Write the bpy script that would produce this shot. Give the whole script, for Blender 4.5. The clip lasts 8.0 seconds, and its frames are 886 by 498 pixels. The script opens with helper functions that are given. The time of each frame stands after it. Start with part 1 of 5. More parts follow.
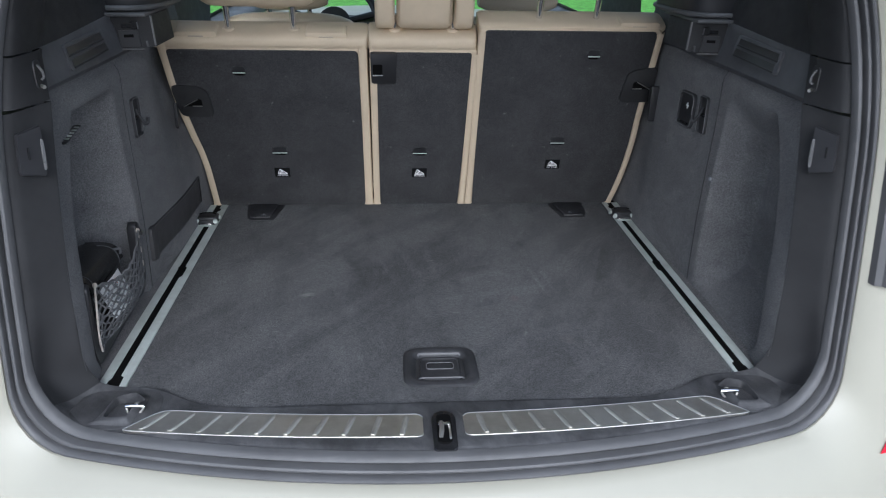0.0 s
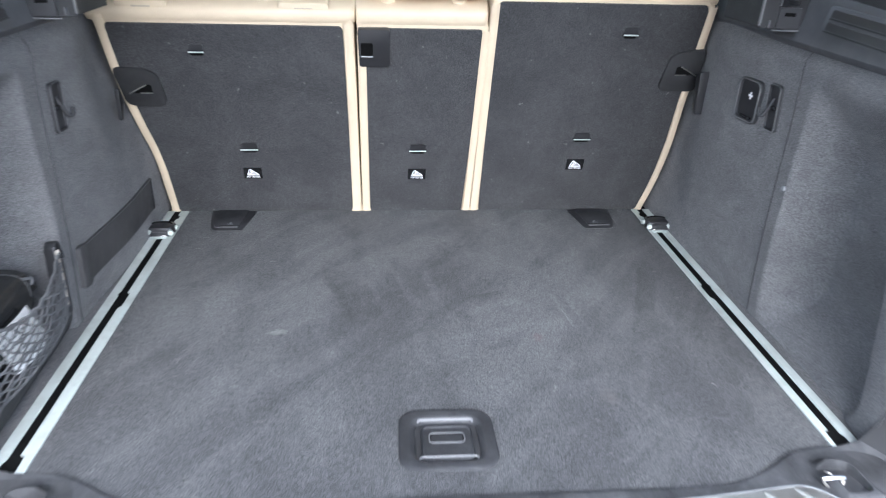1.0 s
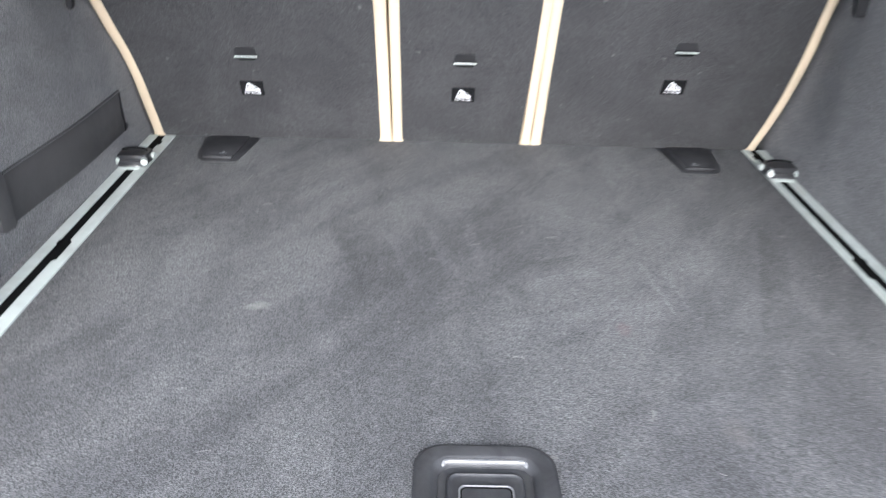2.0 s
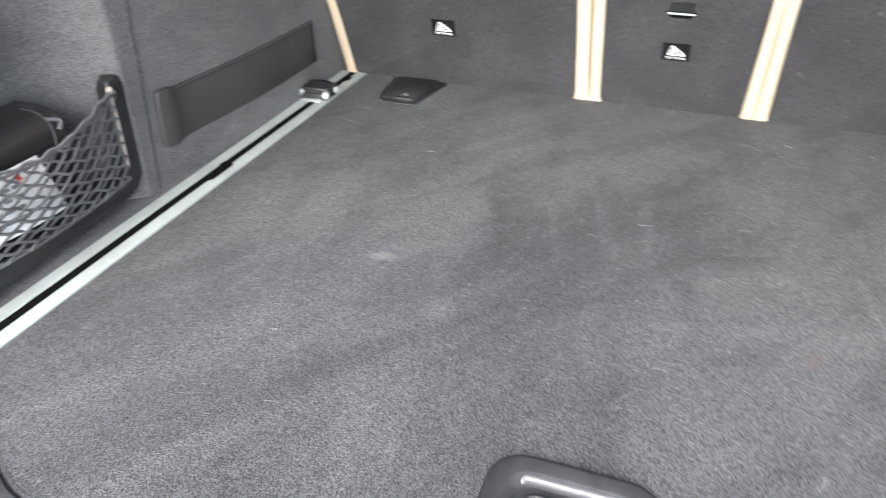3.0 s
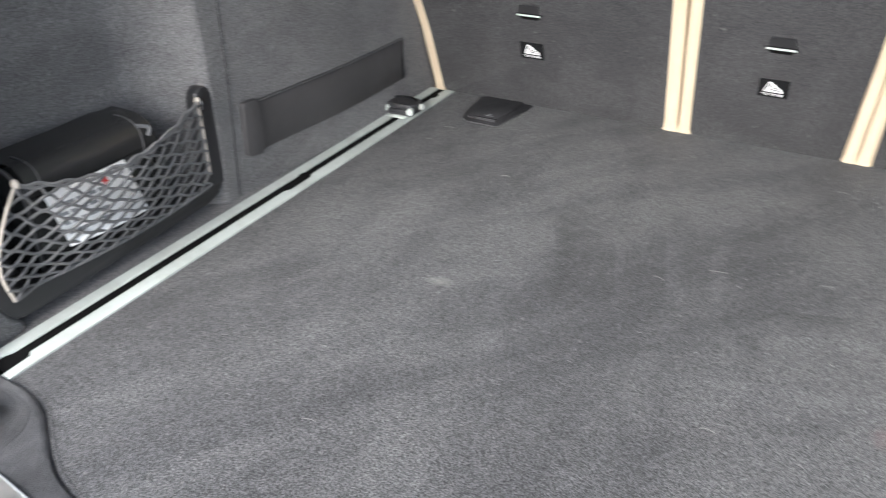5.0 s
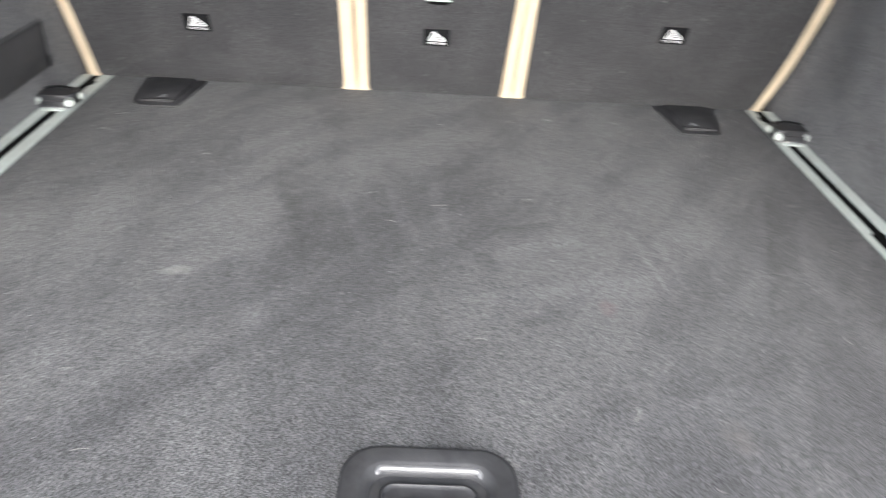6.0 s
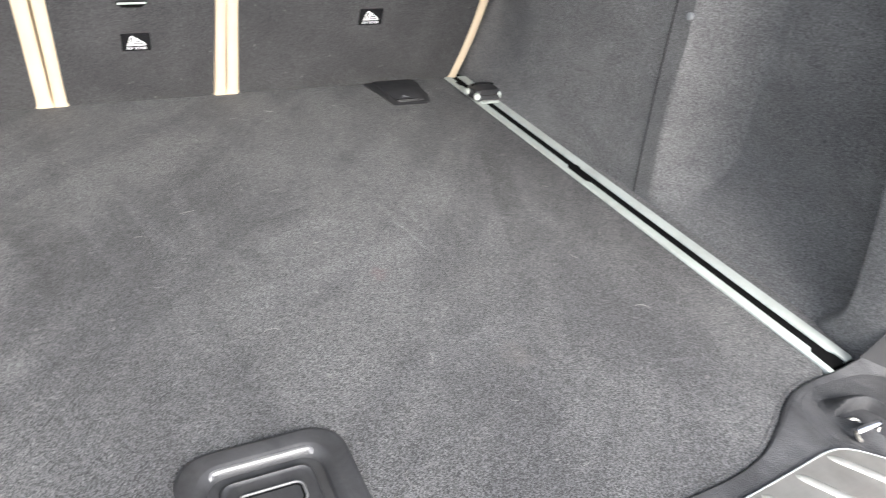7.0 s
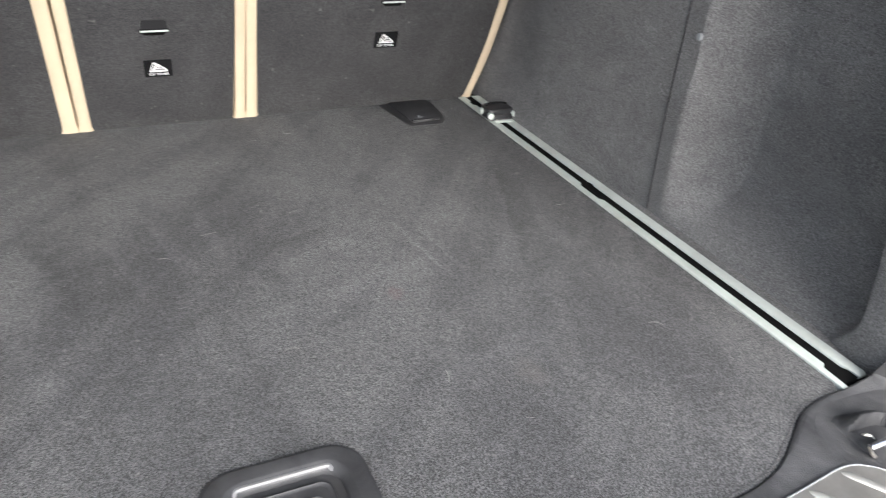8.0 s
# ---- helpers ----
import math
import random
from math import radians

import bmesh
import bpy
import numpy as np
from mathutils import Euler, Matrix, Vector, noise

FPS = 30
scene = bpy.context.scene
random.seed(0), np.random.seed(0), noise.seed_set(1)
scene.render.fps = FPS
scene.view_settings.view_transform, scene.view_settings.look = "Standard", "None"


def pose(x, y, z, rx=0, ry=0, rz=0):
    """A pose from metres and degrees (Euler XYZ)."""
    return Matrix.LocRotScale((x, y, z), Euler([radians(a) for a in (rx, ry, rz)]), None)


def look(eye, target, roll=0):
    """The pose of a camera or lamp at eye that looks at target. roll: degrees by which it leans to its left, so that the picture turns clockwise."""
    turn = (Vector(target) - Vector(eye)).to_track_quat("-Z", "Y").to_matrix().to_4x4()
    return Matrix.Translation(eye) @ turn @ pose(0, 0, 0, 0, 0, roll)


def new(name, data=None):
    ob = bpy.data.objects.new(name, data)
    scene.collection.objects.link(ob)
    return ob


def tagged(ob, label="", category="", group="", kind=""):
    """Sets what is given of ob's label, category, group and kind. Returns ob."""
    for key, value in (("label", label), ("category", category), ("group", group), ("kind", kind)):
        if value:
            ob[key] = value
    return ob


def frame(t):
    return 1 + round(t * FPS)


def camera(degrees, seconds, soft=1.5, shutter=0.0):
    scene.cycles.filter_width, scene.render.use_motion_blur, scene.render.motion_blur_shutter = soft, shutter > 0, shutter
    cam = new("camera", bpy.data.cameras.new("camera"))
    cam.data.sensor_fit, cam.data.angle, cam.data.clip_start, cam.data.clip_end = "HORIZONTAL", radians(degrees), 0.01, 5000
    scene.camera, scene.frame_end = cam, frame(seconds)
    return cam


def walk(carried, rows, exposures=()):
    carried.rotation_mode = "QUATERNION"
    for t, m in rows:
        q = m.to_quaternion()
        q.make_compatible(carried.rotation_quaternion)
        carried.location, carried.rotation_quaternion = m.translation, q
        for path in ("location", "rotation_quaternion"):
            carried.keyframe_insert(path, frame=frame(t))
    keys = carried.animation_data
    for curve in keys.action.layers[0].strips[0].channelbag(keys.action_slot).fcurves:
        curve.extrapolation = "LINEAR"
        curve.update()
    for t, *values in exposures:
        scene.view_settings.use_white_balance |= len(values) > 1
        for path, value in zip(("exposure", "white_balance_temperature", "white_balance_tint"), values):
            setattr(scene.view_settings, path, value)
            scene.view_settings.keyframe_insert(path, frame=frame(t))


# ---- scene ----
cam = camera(62.3, 8.0, shutter=0.5, soft=1.15)
PATH = [
    (0, (-0.062, -0.993, 0.668), (0.084, 0.833, -0.135), 1.2),
    (0.5, (-0.084, -0.905, 0.642), (0.087, 0.913, -0.173), 1.5),
    (0.7, (-0.085, -0.847, 0.627), (0.092, 0.971, -0.188), 1.8),
    (1, (-0.061, -0.697, 0.604), (0.107, 1.113, -0.229), 1.7),
    (1.2, (-0.057, -0.622, 0.593), (0.113, 1.178, -0.263), 1.8),
    (2.3, (-0.008, -0.323, 0.429), (-0.119, 1.386, -0.603), 1.5),
    (2.5, (0.007, -0.306, 0.416), (-0.224, 1.379, -0.637), 1.1),
    (2.7, (0.017, -0.293, 0.408), (-0.331, 1.364, -0.656), 0.7),
    (3, (0.048, -0.268, 0.409), (-0.519, 1.326, -0.658), -0.1),
    (3.2, (0.055, -0.257, 0.412), (-0.619, 1.3, -0.646), -0.3),
    (3.5, (0.068, -0.244, 0.422), (-0.741, 1.25, -0.633), -0.6),
    (4, (0.079, -0.23, 0.424), (-0.903, 1.172, -0.611), -0.9),
    (4.2, (0.087, -0.229, 0.427), (-0.924, 1.154, -0.605), -1.0),
    (5.3, (0.065, -0.242, 0.42), (-0.558, 1.336, -0.639), 0.9),
    (5.5, (0.052, -0.243, 0.415), (-0.401, 1.387, -0.652), 1.8),
    (5.8, (0.025, -0.261, 0.417), (-0.109, 1.418, -0.662), 3.1),
    (6, (0.006, -0.27, 0.4), (0.07, 1.425, -0.66), 3.9),
    (6.2, (-0.007, -0.282, 0.404), (0.232, 1.395, -0.658), 3.9),
    (6.5, (-0.02, -0.284, 0.396), (0.444, 1.356, -0.651), 4.5),
    (6.8, (-0.031, -0.291, 0.406), (0.659, 1.266, -0.643), 4.8),
    (7, (-0.044, -0.295, 0.409), (0.743, 1.223, -0.629), 5.0),
    (7.2, (-0.042, -0.295, 0.415), (0.778, 1.202, -0.627), 4.6),
    (7.5, (-0.046, -0.296, 0.416), (0.802, 1.197, -0.611), 4.5),
    (8, (-0.048, -0.304, 0.421), (0.705, 1.251, -0.586), 3.7),
]
EXPO = [(0.0, 0.95, 5490, 10), (0.5, 1.27, 5480, 10), (0.7, 1.49, 5480, 10), (1.0, 2.39, 5450, 10), (2.5, 2.73, 6000, 10.5), (3.0, 2.7, 6070, 10.5), (3.5, 2.69, 6110, 10.5), (4.0, 2.45, 6130, 10.5), (5.5, 2.45, 6120, 10), (6.0, 2.65, 6170, 10), (6.5, 2.78, 6230, 10), (7.0, 2.72, 6250, 10), (7.5, 2.37, 6250, 10), (8.0, 2.26, 6230, 10)]
walk(cam, [(t, look(eye, target, roll)) for t, eye, target, roll in PATH], EXPO)

from mathutils.bvhtree import BVHTree

# ---------------------------------------------------------------- light
world = bpy.data.worlds.new("overcast_sky")
scene.world = world
world.use_nodes = True
wn, wl = world.node_tree.nodes, world.node_tree.links
sky = wn.new("ShaderNodeTexSky")
sky.sky_type = "NISHITA"
sky.sun_disc = False
SUN_EL, SUN_AZ = radians(34), radians(180)
sky.sun_elevation, sky.sun_rotation = SUN_EL, SUN_AZ
sky.air_density, sky.dust_density, sky.ozone_density = 1.0, 3.0, 1.0
# thin cloud greys the sky
grey = wn.new("ShaderNodeHueSaturation")
grey.inputs["Saturation"].default_value = 0.6
wl.new(sky.outputs[0], grey.inputs["Color"])
wl.new(grey.outputs[0], wn["Background"].inputs[0])
wn["Background"].inputs[1].default_value = 0.130
lamp = bpy.data.lights.new("sun", "SUN")
lamp.energy, lamp.angle, lamp.color = 1.15, radians(46), (1.0, 0.98, 0.955)
sun = new("sun", lamp)
sun_from = Vector((math.sin(SUN_AZ) * math.cos(SUN_EL), math.cos(SUN_AZ) * math.cos(SUN_EL), math.sin(SUN_EL)))
sun.matrix_world = look(sun_from * 20, (0, 0, 0))

# unseen fill lamps, added at the two quarter windows beside the boot for brightness
for s_ in (-1, 1):
    fill = bpy.data.lights.new("window_fill", "AREA")
    fill.shape, fill.size, fill.size_y, fill.energy, fill.color = "RECTANGLE", 0.46, 0.15, 0.42, (0.88, 0.94, 1.0)
    new("window_fill", fill).matrix_world = look((0.014 + s_ * 0.578, 0.35, 0.745), (0.014, 0.50, 0.56))

XC = 0.014            # the car's centre line
GROUND = -0.70        # the load floor lies 0.70 m over the ground


# ---------------------------------------------------------------- materials
def shader(name):
    m = bpy.data.materials.new(name)
    m.use_nodes = True
    n, l = m.node_tree.nodes, m.node_tree.links
    return m, n, l, n["Principled BSDF"]


def ramp(n, l, fac, stops):
    r = n.new("ShaderNodeValToRGB")
    while len(r.color_ramp.elements) < len(stops):
        r.color_ramp.elements.new(0.5)
    for e, (p, c) in zip(r.color_ramp.elements, stops):
        e.position, e.color = p, (*c, 1)
    l.new(fac, r.inputs[0])
    return r.outputs[0]


def noise_tex(n, l, scale, detail=3.0, rough=0.55, stretch=(1, 1, 1), turn=0.0, distortion=0.0):
    tc, mp, t = n.new("ShaderNodeTexCoord"), n.new("ShaderNodeMapping"), n.new("ShaderNodeTexNoise")
    mp.vector_type = "TEXTURE"
    mp.inputs["Scale"].default_value = tuple(1 / v for v in stretch)
    mp.inputs["Rotation"].default_value = (0, 0, turn)
    l.new(tc.outputs["Object"], mp.inputs[0])
    l.new(mp.outputs[0], t.inputs["Vector"])
    t.inputs["Scale"].default_value, t.inputs["Detail"].default_value = scale, detail
    t.inputs["Roughness"].default_value, t.inputs["Distortion"].default_value = rough, distortion
    return t.outputs["Fac"]


def mix(n, l, a, b, fac, mode="MIX"):
    m = n.new("ShaderNodeMix")
    m.data_type, m.blend_type = "RGBA", mode
    for sock, v in ((m.inputs[0], fac), (m.inputs[6], a), (m.inputs[7], b)):
        if isinstance(v, (int, float)):
            sock.default_value = v
        elif isinstance(v, tuple):
            sock.default_value = (*v, 1)
        else:
            l.new(v, sock)
    return m.outputs[2]


def bump(n, l, bsdf, height, strength, distance):
    b = n.new("ShaderNodeBump")
    b.inputs["Strength"].default_value, b.inputs["Distance"].default_value = strength, distance
    l.new(height, b.inputs["Height"])
    l.new(b.outputs[0], bsdf.inputs["Normal"])
    return b


def carpet(name, dark, light, streak=1.0, grain=(1, 1, 1), spots=(), relief=1.0, speckle=0.34, strokes=(), fibre=1.0):
    """Short needle-felt pile: fibre speckle, brushed streaks, lint, a few stains."""
    m, n, l, b = shader(name)
    fine = noise_tex(n, l, 1150 / fibre, 2, 0.6, grain)
    mid = noise_tex(n, l, 600 / fibre, 3, 0.7, grain)
    c = mix(n, l, dark, light, ramp(n, l, fine, [(0.41, (0, 0, 0)), (0.60, (1, 1, 1))]))
    spec = ramp(n, l, mid, [(0.36, (1 - speckle,) * 3), (0.64, (1 + speckle,) * 3)])
    c = mix(n, l, c, spec, 1.0, "MULTIPLY")
    tuft = ramp(n, l, noise_tex(n, l, 190, 2, 0.6, grain), [(0.36, (0.90, 0.90, 0.90)), (0.64, (1.10, 1.10, 1.10))])
    c = mix(n, l, c, tuft, 1.0 if strokes else 0.5, "MULTIPLY")
    blot = ramp(n, l, noise_tex(n, l, 7, 5, 0.6, (1, 0.55, 1), 0.7, 0.6), [(0.36, (0.86, 0.86, 0.865)), (0.62, (1.10, 1.10, 1.095))])
    c = mix(n, l, c, blot, streak, "MULTIPLY")
    brush = ramp(n, l, noise_tex(n, l, 15, 4, 0.55, (1.0, 0.25, 1), -0.62, 0.4), [(0.42, (0.80, 0.80, 0.81)), (0.58, (1.16, 1.16, 1.15))])
    c = mix(n, l, c, brush, streak, "MULTIPLY")
    comb = ramp(n, l, noise_tex(n, l, 11, 3, 0.5, (1.0, 0.30, 1), 0.12, 0.2), [(0.46, (0.83, 0.83, 0.835)), (0.53, (1.10, 1.10, 1.095))])
    c = mix(n, l, c, comb, streak * 0.8, "MULTIPLY")
    lint = ramp(n, l, noise_tex(n, l, 120, 1, 0.3), [(0.77, (0, 0, 0)), (0.80, (1, 1, 1))])
    c = mix(n, l, c, (0.26, 0.25, 0.24), mix(n, l, (0, 0, 0), lint, 0.25))
    for at, size, tone, much in spots:
        tc, sub, ln = n.new("ShaderNodeTexCoord"), n.new("ShaderNodeMapping"), n.new("ShaderNodeVectorMath")
        sub.inputs["Location"].default_value = (-at[0] / size[0], -at[1] / size[1], 0)
        sub.inputs["Scale"].default_value = (1 / size[0], 1 / size[1], 1)
        l.new(tc.outputs["Object"], sub.inputs[0])
        ln.operation = "LENGTH"
        l.new(sub.outputs[0], ln.inputs[0])
        edge = n.new("ShaderNodeMath")
        edge.operation = "ADD"
        l.new(ln.outputs["Value"], edge.inputs[0])
        l.new(noise_tex(n, l, 90, 4, 0.7), edge.inputs[1])
        f = ramp(n, l, edge.outputs[0], [(0.55, (much,) * 3), (1.0, (0, 0, 0))])
        c = mix(n, l, c, tone, f)
    for at, size, turn, tone in strokes:
        # pile brushed the other way: a long mark with one firm edge
        tc, sub, sep = n.new("ShaderNodeTexCoord"), n.new("ShaderNodeMapping"), n.new("ShaderNodeSeparateXYZ")
        sub.vector_type = "TEXTURE"
        sub.inputs["Location"].default_value = (at[0] - 0.014, at[1] - 0.4, 0)
        sub.inputs["Rotation"].default_value = (0, 0, turn)
        sub.inputs["Scale"].default_value = (size[0], size[1], 1)
        l.new(tc.outputs["Object"], sub.inputs[0])
        l.new(sub.outputs[0], sep.inputs[0])
        wob = n.new("ShaderNodeMath")
        wob.operation = "MULTIPLY_ADD"
        l.new(noise_tex(n, l, 45, 4, 0.65), wob.inputs[0])
        wob.inputs[1].default_value = 0.4
        l.new(sep.outputs[0], wob.inputs[2])
        across = ramp(n, l, wob.outputs[0], [(0.14, (0, 0, 0)), (0.24, (1, 1, 1)), (1.0, (0, 0, 0))])
        ln = n.new("ShaderNodeMath")
        ln.operation = "ABSOLUTE"
        l.new(sep.outputs[1], ln.inputs[0])
        along = ramp(n, l, ln.outputs[0], [(0.55, (1, 1, 1)), (1.0, (0, 0, 0))])
        c = mix(n, l, c, mix(n, l, c, (tone,) * 3, 1.0, "MULTIPLY"), mix(n, l, across, along, 1.0, "MULTIPLY"))
    l.new(c, b.inputs["Base Color"])
    b.inputs["Roughness"].default_value = 0.95
    b.inputs["Specular IOR Level"].default_value = 0.15
    b.inputs["Sheen Weight"].default_value = 0.08
    b.inputs["Sheen Roughness"].default_value = 0.6
    h = mix(n, l, fine, mid, 0.5)
    bump(n, l, b, h, relief, 0.0022)
    return m


def plastic(name, col, rough, grain=900, bumps=0.25, vary=0.25, spec=0.5, metal=0.0, dist=0.0004, scuff=0.0):
    m, n, l, b = shader(name)
    big = noise_tex(n, l, 9, 4, 0.6)
    lo, hi = tuple(v * (1 - vary) for v in col), tuple(min(v * (1 + vary), 1) for v in col)
    c = mix(n, l, lo, hi, ramp(n, l, big, [(0.3, (0, 0, 0)), (0.7, (1, 1, 1))]))
    if scuff:
        s = ramp(n, l, noise_tex(n, l, 60, 5, 0.75, (1, 0.2, 1), 0.5), [(0.62, (0, 0, 0)), (0.75, (1, 1, 1))])
        c = mix(n, l, c, (0.3, 0.3, 0.3), mix(n, l, (0, 0, 0), s, scuff))
        dust = ramp(n, l, noise_tex(n, l, 45, 6, 0.72, (1, 0.6, 1), 0.4, 0.5), [(0.36, (0.74, 0.74, 0.76)), (0.64, (1.22, 1.22, 1.20))])
        c = mix(n, l, c, dust, 1.0, "MULTIPLY")
    l.new(c, b.inputs["Base Color"])
    r = ramp(n, l, noise_tex(n, l, 35, 4, 0.6), [(0.3, (rough * 0.85,) * 3), (0.7, (min(rough * 1.15, 1),) * 3)])
    l.new(r, b.inputs["Roughness"])
    b.inputs["Specular IOR Level"].default_value = spec
    b.inputs["Metallic"].default_value = metal
    if bumps:
        bump(n, l, b, noise_tex(n, l, grain, 2, 0.5), bumps, dist)
    return m


def leather(name, col, rough=0.58, scale=420):
    m, n, l, b = shader(name)
    v = n.new("ShaderNodeTexVoronoi")
    tc = n.new("ShaderNodeTexCoord")
    l.new(tc.outputs["Object"], v.inputs["Vector"])
    v.inputs["Scale"].default_value = scale
    dirt = ramp(n, l, noise_tex(n, l, 11, 5, 0.65), [(0.3, tuple(x * 0.88 for x in col)), (0.65, col)])
    l.new(dirt, b.inputs["Base Color"])
    b.inputs["Roughness"].default_value = rough
    bump(n, l, b, mix(n, l, v.outputs["Distance"], noise_tex(n, l, 60, 3), 0.5), 0.25, 0.0006)
    return m


def brushed(name, col, rough, along=(1, 60, 1), metal=1.0):
    m, n, l, b = shader(name)
    f = noise_tex(n, l, 30, 4, 0.6, along)
    c = mix(n, l, tuple(x * 0.82 for x in col), col, f)
    sp = ramp(n, l, noise_tex(n, l, 14, 4, 0.7), [(0.35, (0.8, 0.79, 0.78)), (0.6, (1, 1, 1))])
    l.new(mix(n, l, c, sp, 1.0, "MULTIPLY"), b.inputs["Base Color"])
    l.new(ramp(n, l, f, [(0.3, (rough * 0.8,) * 3), (0.7, (rough * 1.25,) * 3)]), b.inputs["Roughness"])
    b.inputs["Metallic"].default_value = metal
    bump(n, l, b, f, 0.12, 0.0003)
    return m


STROKES = (
    ((-0.140, 0.425), (0.120, 0.125), 0.30, 0.70), ((-0.074, 0.424), (0.024, 0.075), 0.30, 1.34), ((-0.026, 0.450), (0.026, 0.080), 0.25, 1.34), ((0.022, 0.450), (0.022, 0.070), 0.20, 1.22),
    ((-0.165, 0.290), (0.070, 0.110), 0.30, 1.18), ((0.385, 0.410), (0.050, 0.175), -0.35, 0.68), ((0.418, 0.400), (0.055, 0.100), -0.35, 1.20), ((0.330, 0.330), (0.055, 0.060), -0.75, 1.20),
    ((0.215, 0.160), (0.075, 0.105), -1.27, 1.24), ((0.155, 0.318), (0.065, 0.145), -1.30, 1.20), ((0.120, 0.428), (0.038, 0.050), -1.19, 0.72), ((0.128, 0.392), (0.036, 0.060), -1.19, 1.24),
    ((0.241, 0.360), (0.009, 0.075), 0.14, 1.45), ((0.262, 0.365), (0.010, 0.060), 0.10, 1.30), ((0.250, 0.045), (0.050, 0.060), 0.20, 1.16), ((-0.310, 0.180), (0.120, 0.090), 0.90, 1.14),
    ((-0.360, 0.540), (0.070, 0.100), 0.30, 0.86), ((0.040, 0.600), (0.080, 0.080), -0.40, 0.86), ((-0.200, 0.640), (0.060, 0.070), -0.60, 1.12), ((0.020, 0.200), (0.080, 0.090), -1.10, 0.86))
STAINS = (((-0.239, -0.091), (0.034, 0.018), (0.24, 0.23, 0.22), 0.65), ((0.17, -0.12), (0.02, 0.03), (0.13, 0.07, 0.07), 0.35), ((0.24, -0.28), (0.03, 0.05), (0.14, 0.13, 0.12), 0.3))
CARPET = carpet("floor_carpet", (0.0265, 0.0265, 0.0275), (0.121, 0.1205, 0.1225), 0.80, (0.75, 1, 1), STAINS, 0.9, 0.34, STROKES)
SIDE_CARPET = carpet("side_carpet", (0.088, 0.0865, 0.0870), (0.192, 0.1895, 0.1905), 0.45, relief=0.5, speckle=0.26, fibre=1.25)
SEAT_CARPET = carpet("seat_carpet", (0.0218, 0.0218, 0.0229), (0.0615, 0.0615, 0.0643), 0.45, relief=0.7, speckle=0.32, fibre=1.15)
BLACK = plastic("black_plastic", (0.022, 0.022, 0.024), 0.38, 1100, 0.12)
GLOSS = plastic("glossy_black_plastic", (0.010, 0.010, 0.011), 0.22, 500, 0.04)
GRAINED = plastic("grained_plastic", (0.060, 0.060, 0.062), 0.62, 850, 1.0, 0.55, 0.22, 0.0, 0.0008, 0.18)
TRIM = plastic("pillar_trim", (0.078, 0.078, 0.082), 0.6, 500, 0.35, 0.25, 0.3)
HEADLINER = plastic("grey_headliner", (0.55, 0.54, 0.52), 0.9, 700, 0.3)
RUBBER = plastic("rubber", (0.076, 0.076, 0.078), 0.55, 700, 0.15, 0.2)
PILLAR = plastic("dark_pillar_trim", (0.030, 0.030, 0.031), 0.62, 1250, 0.7, 0.25, 0.22)
COVER = plastic("matt_cover_plastic", (0.026, 0.026, 0.028), 0.52, 800, 0.4, 0.3)
# paler black plastic: edge highlights put into the colour, worn parts too
SHEEN = plastic("worn_highlight_plastic", (0.13, 0.13, 0.132), 0.42, 900, 0.05)
LINT = plastic("lint", (0.22, 0.215, 0.205), 0.9, 900, 0.0)
FIBRE = plastic("loose_fibre", (0.135, 0.135, 0.137), 0.9, 900, 0.0, 0.5, 0.2)
PANEL = plastic("smooth_panel_plastic", (0.056, 0.054, 0.055), 0.6, 700, 0.35, 0.2, 0.35)
HANDLE = plastic("worn_handle_plastic", (0.035, 0.035, 0.037), 0.50, 900, 0.3, 0.4, 0.32, 0.0, 0.0005, 0.10)
# near-black: shade of grooves, slots and openings put into the colour
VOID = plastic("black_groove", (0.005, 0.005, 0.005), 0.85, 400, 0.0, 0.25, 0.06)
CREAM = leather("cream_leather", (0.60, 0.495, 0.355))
# the cream leather again, with shade put into a duller colour
SHADED_CREAM = leather("shaded_leather", (0.40, 0.35, 0.28))
BAGSKIN = leather("black_leatherette", (0.026, 0.026, 0.026), 0.25, 260)
ALU = brushed("satin_aluminium", (0.605, 0.655, 0.62), 0.5, (60, 1, 1), 0.2)
STEEL = brushed("brushed_steel", (0.71, 0.685, 0.63), 0.35, (1, 40, 1), 0.92)
RIBBED = brushed("worn_rib_steel", (0.66, 0.65, 0.60), 0.36, (40, 1, 1), 0.8)
BRIGHT = brushed("polished_edge", (0.86, 0.86, 0.86), 0.16, (1, 1, 1))
CHROME = plastic("chrome", (0.80, 0.80, 0.82), 0.10, 200, 0.02, 0.04, 0.5, 1.0)
PAINT = plastic("white_paint", (0.322, 0.312, 0.255), 0.28, 250, 0.0, 0.02)
_b = PAINT.node_tree.nodes["Principled BSDF"]
PAINT.node_tree.links.remove(_b.inputs["Roughness"].links[0])
_b.inputs["Roughness"].default_value, _b.inputs["Coat Weight"].default_value = 0.5, 0.15
CORD = plastic("net_cord", (0.13, 0.13, 0.132), 0.8, 1600, 0.9, 0.3, 0.3, 0.0, 0.0008)
TAN = plastic("elastic_cord", (0.42, 0.38, 0.33), 0.7, 900, 0.4)
PAPER = plastic("paper", (0.84, 0.84, 0.83), 0.7, 90, 0.2, 0.06)
GREY_INK = plastic("grey_ink", (0.24, 0.25, 0.26), 0.8, 300, 0.0)
RED_INK = plastic("red_ink", (0.60, 0.05, 0.04), 0.7, 300, 0.0)
WHITE_INK = plastic("white_print", (0.78, 0.78, 0.78), 0.6, 300, 0.0, 0.04)
LAMP_LENS = plastic("milky_lens", (0.14, 0.14, 0.14), 0.3, 300, 0.05)
RED_LENS = plastic("red_lens", (0.50, 0.012, 0.03), 0.12, 90, 0.05)
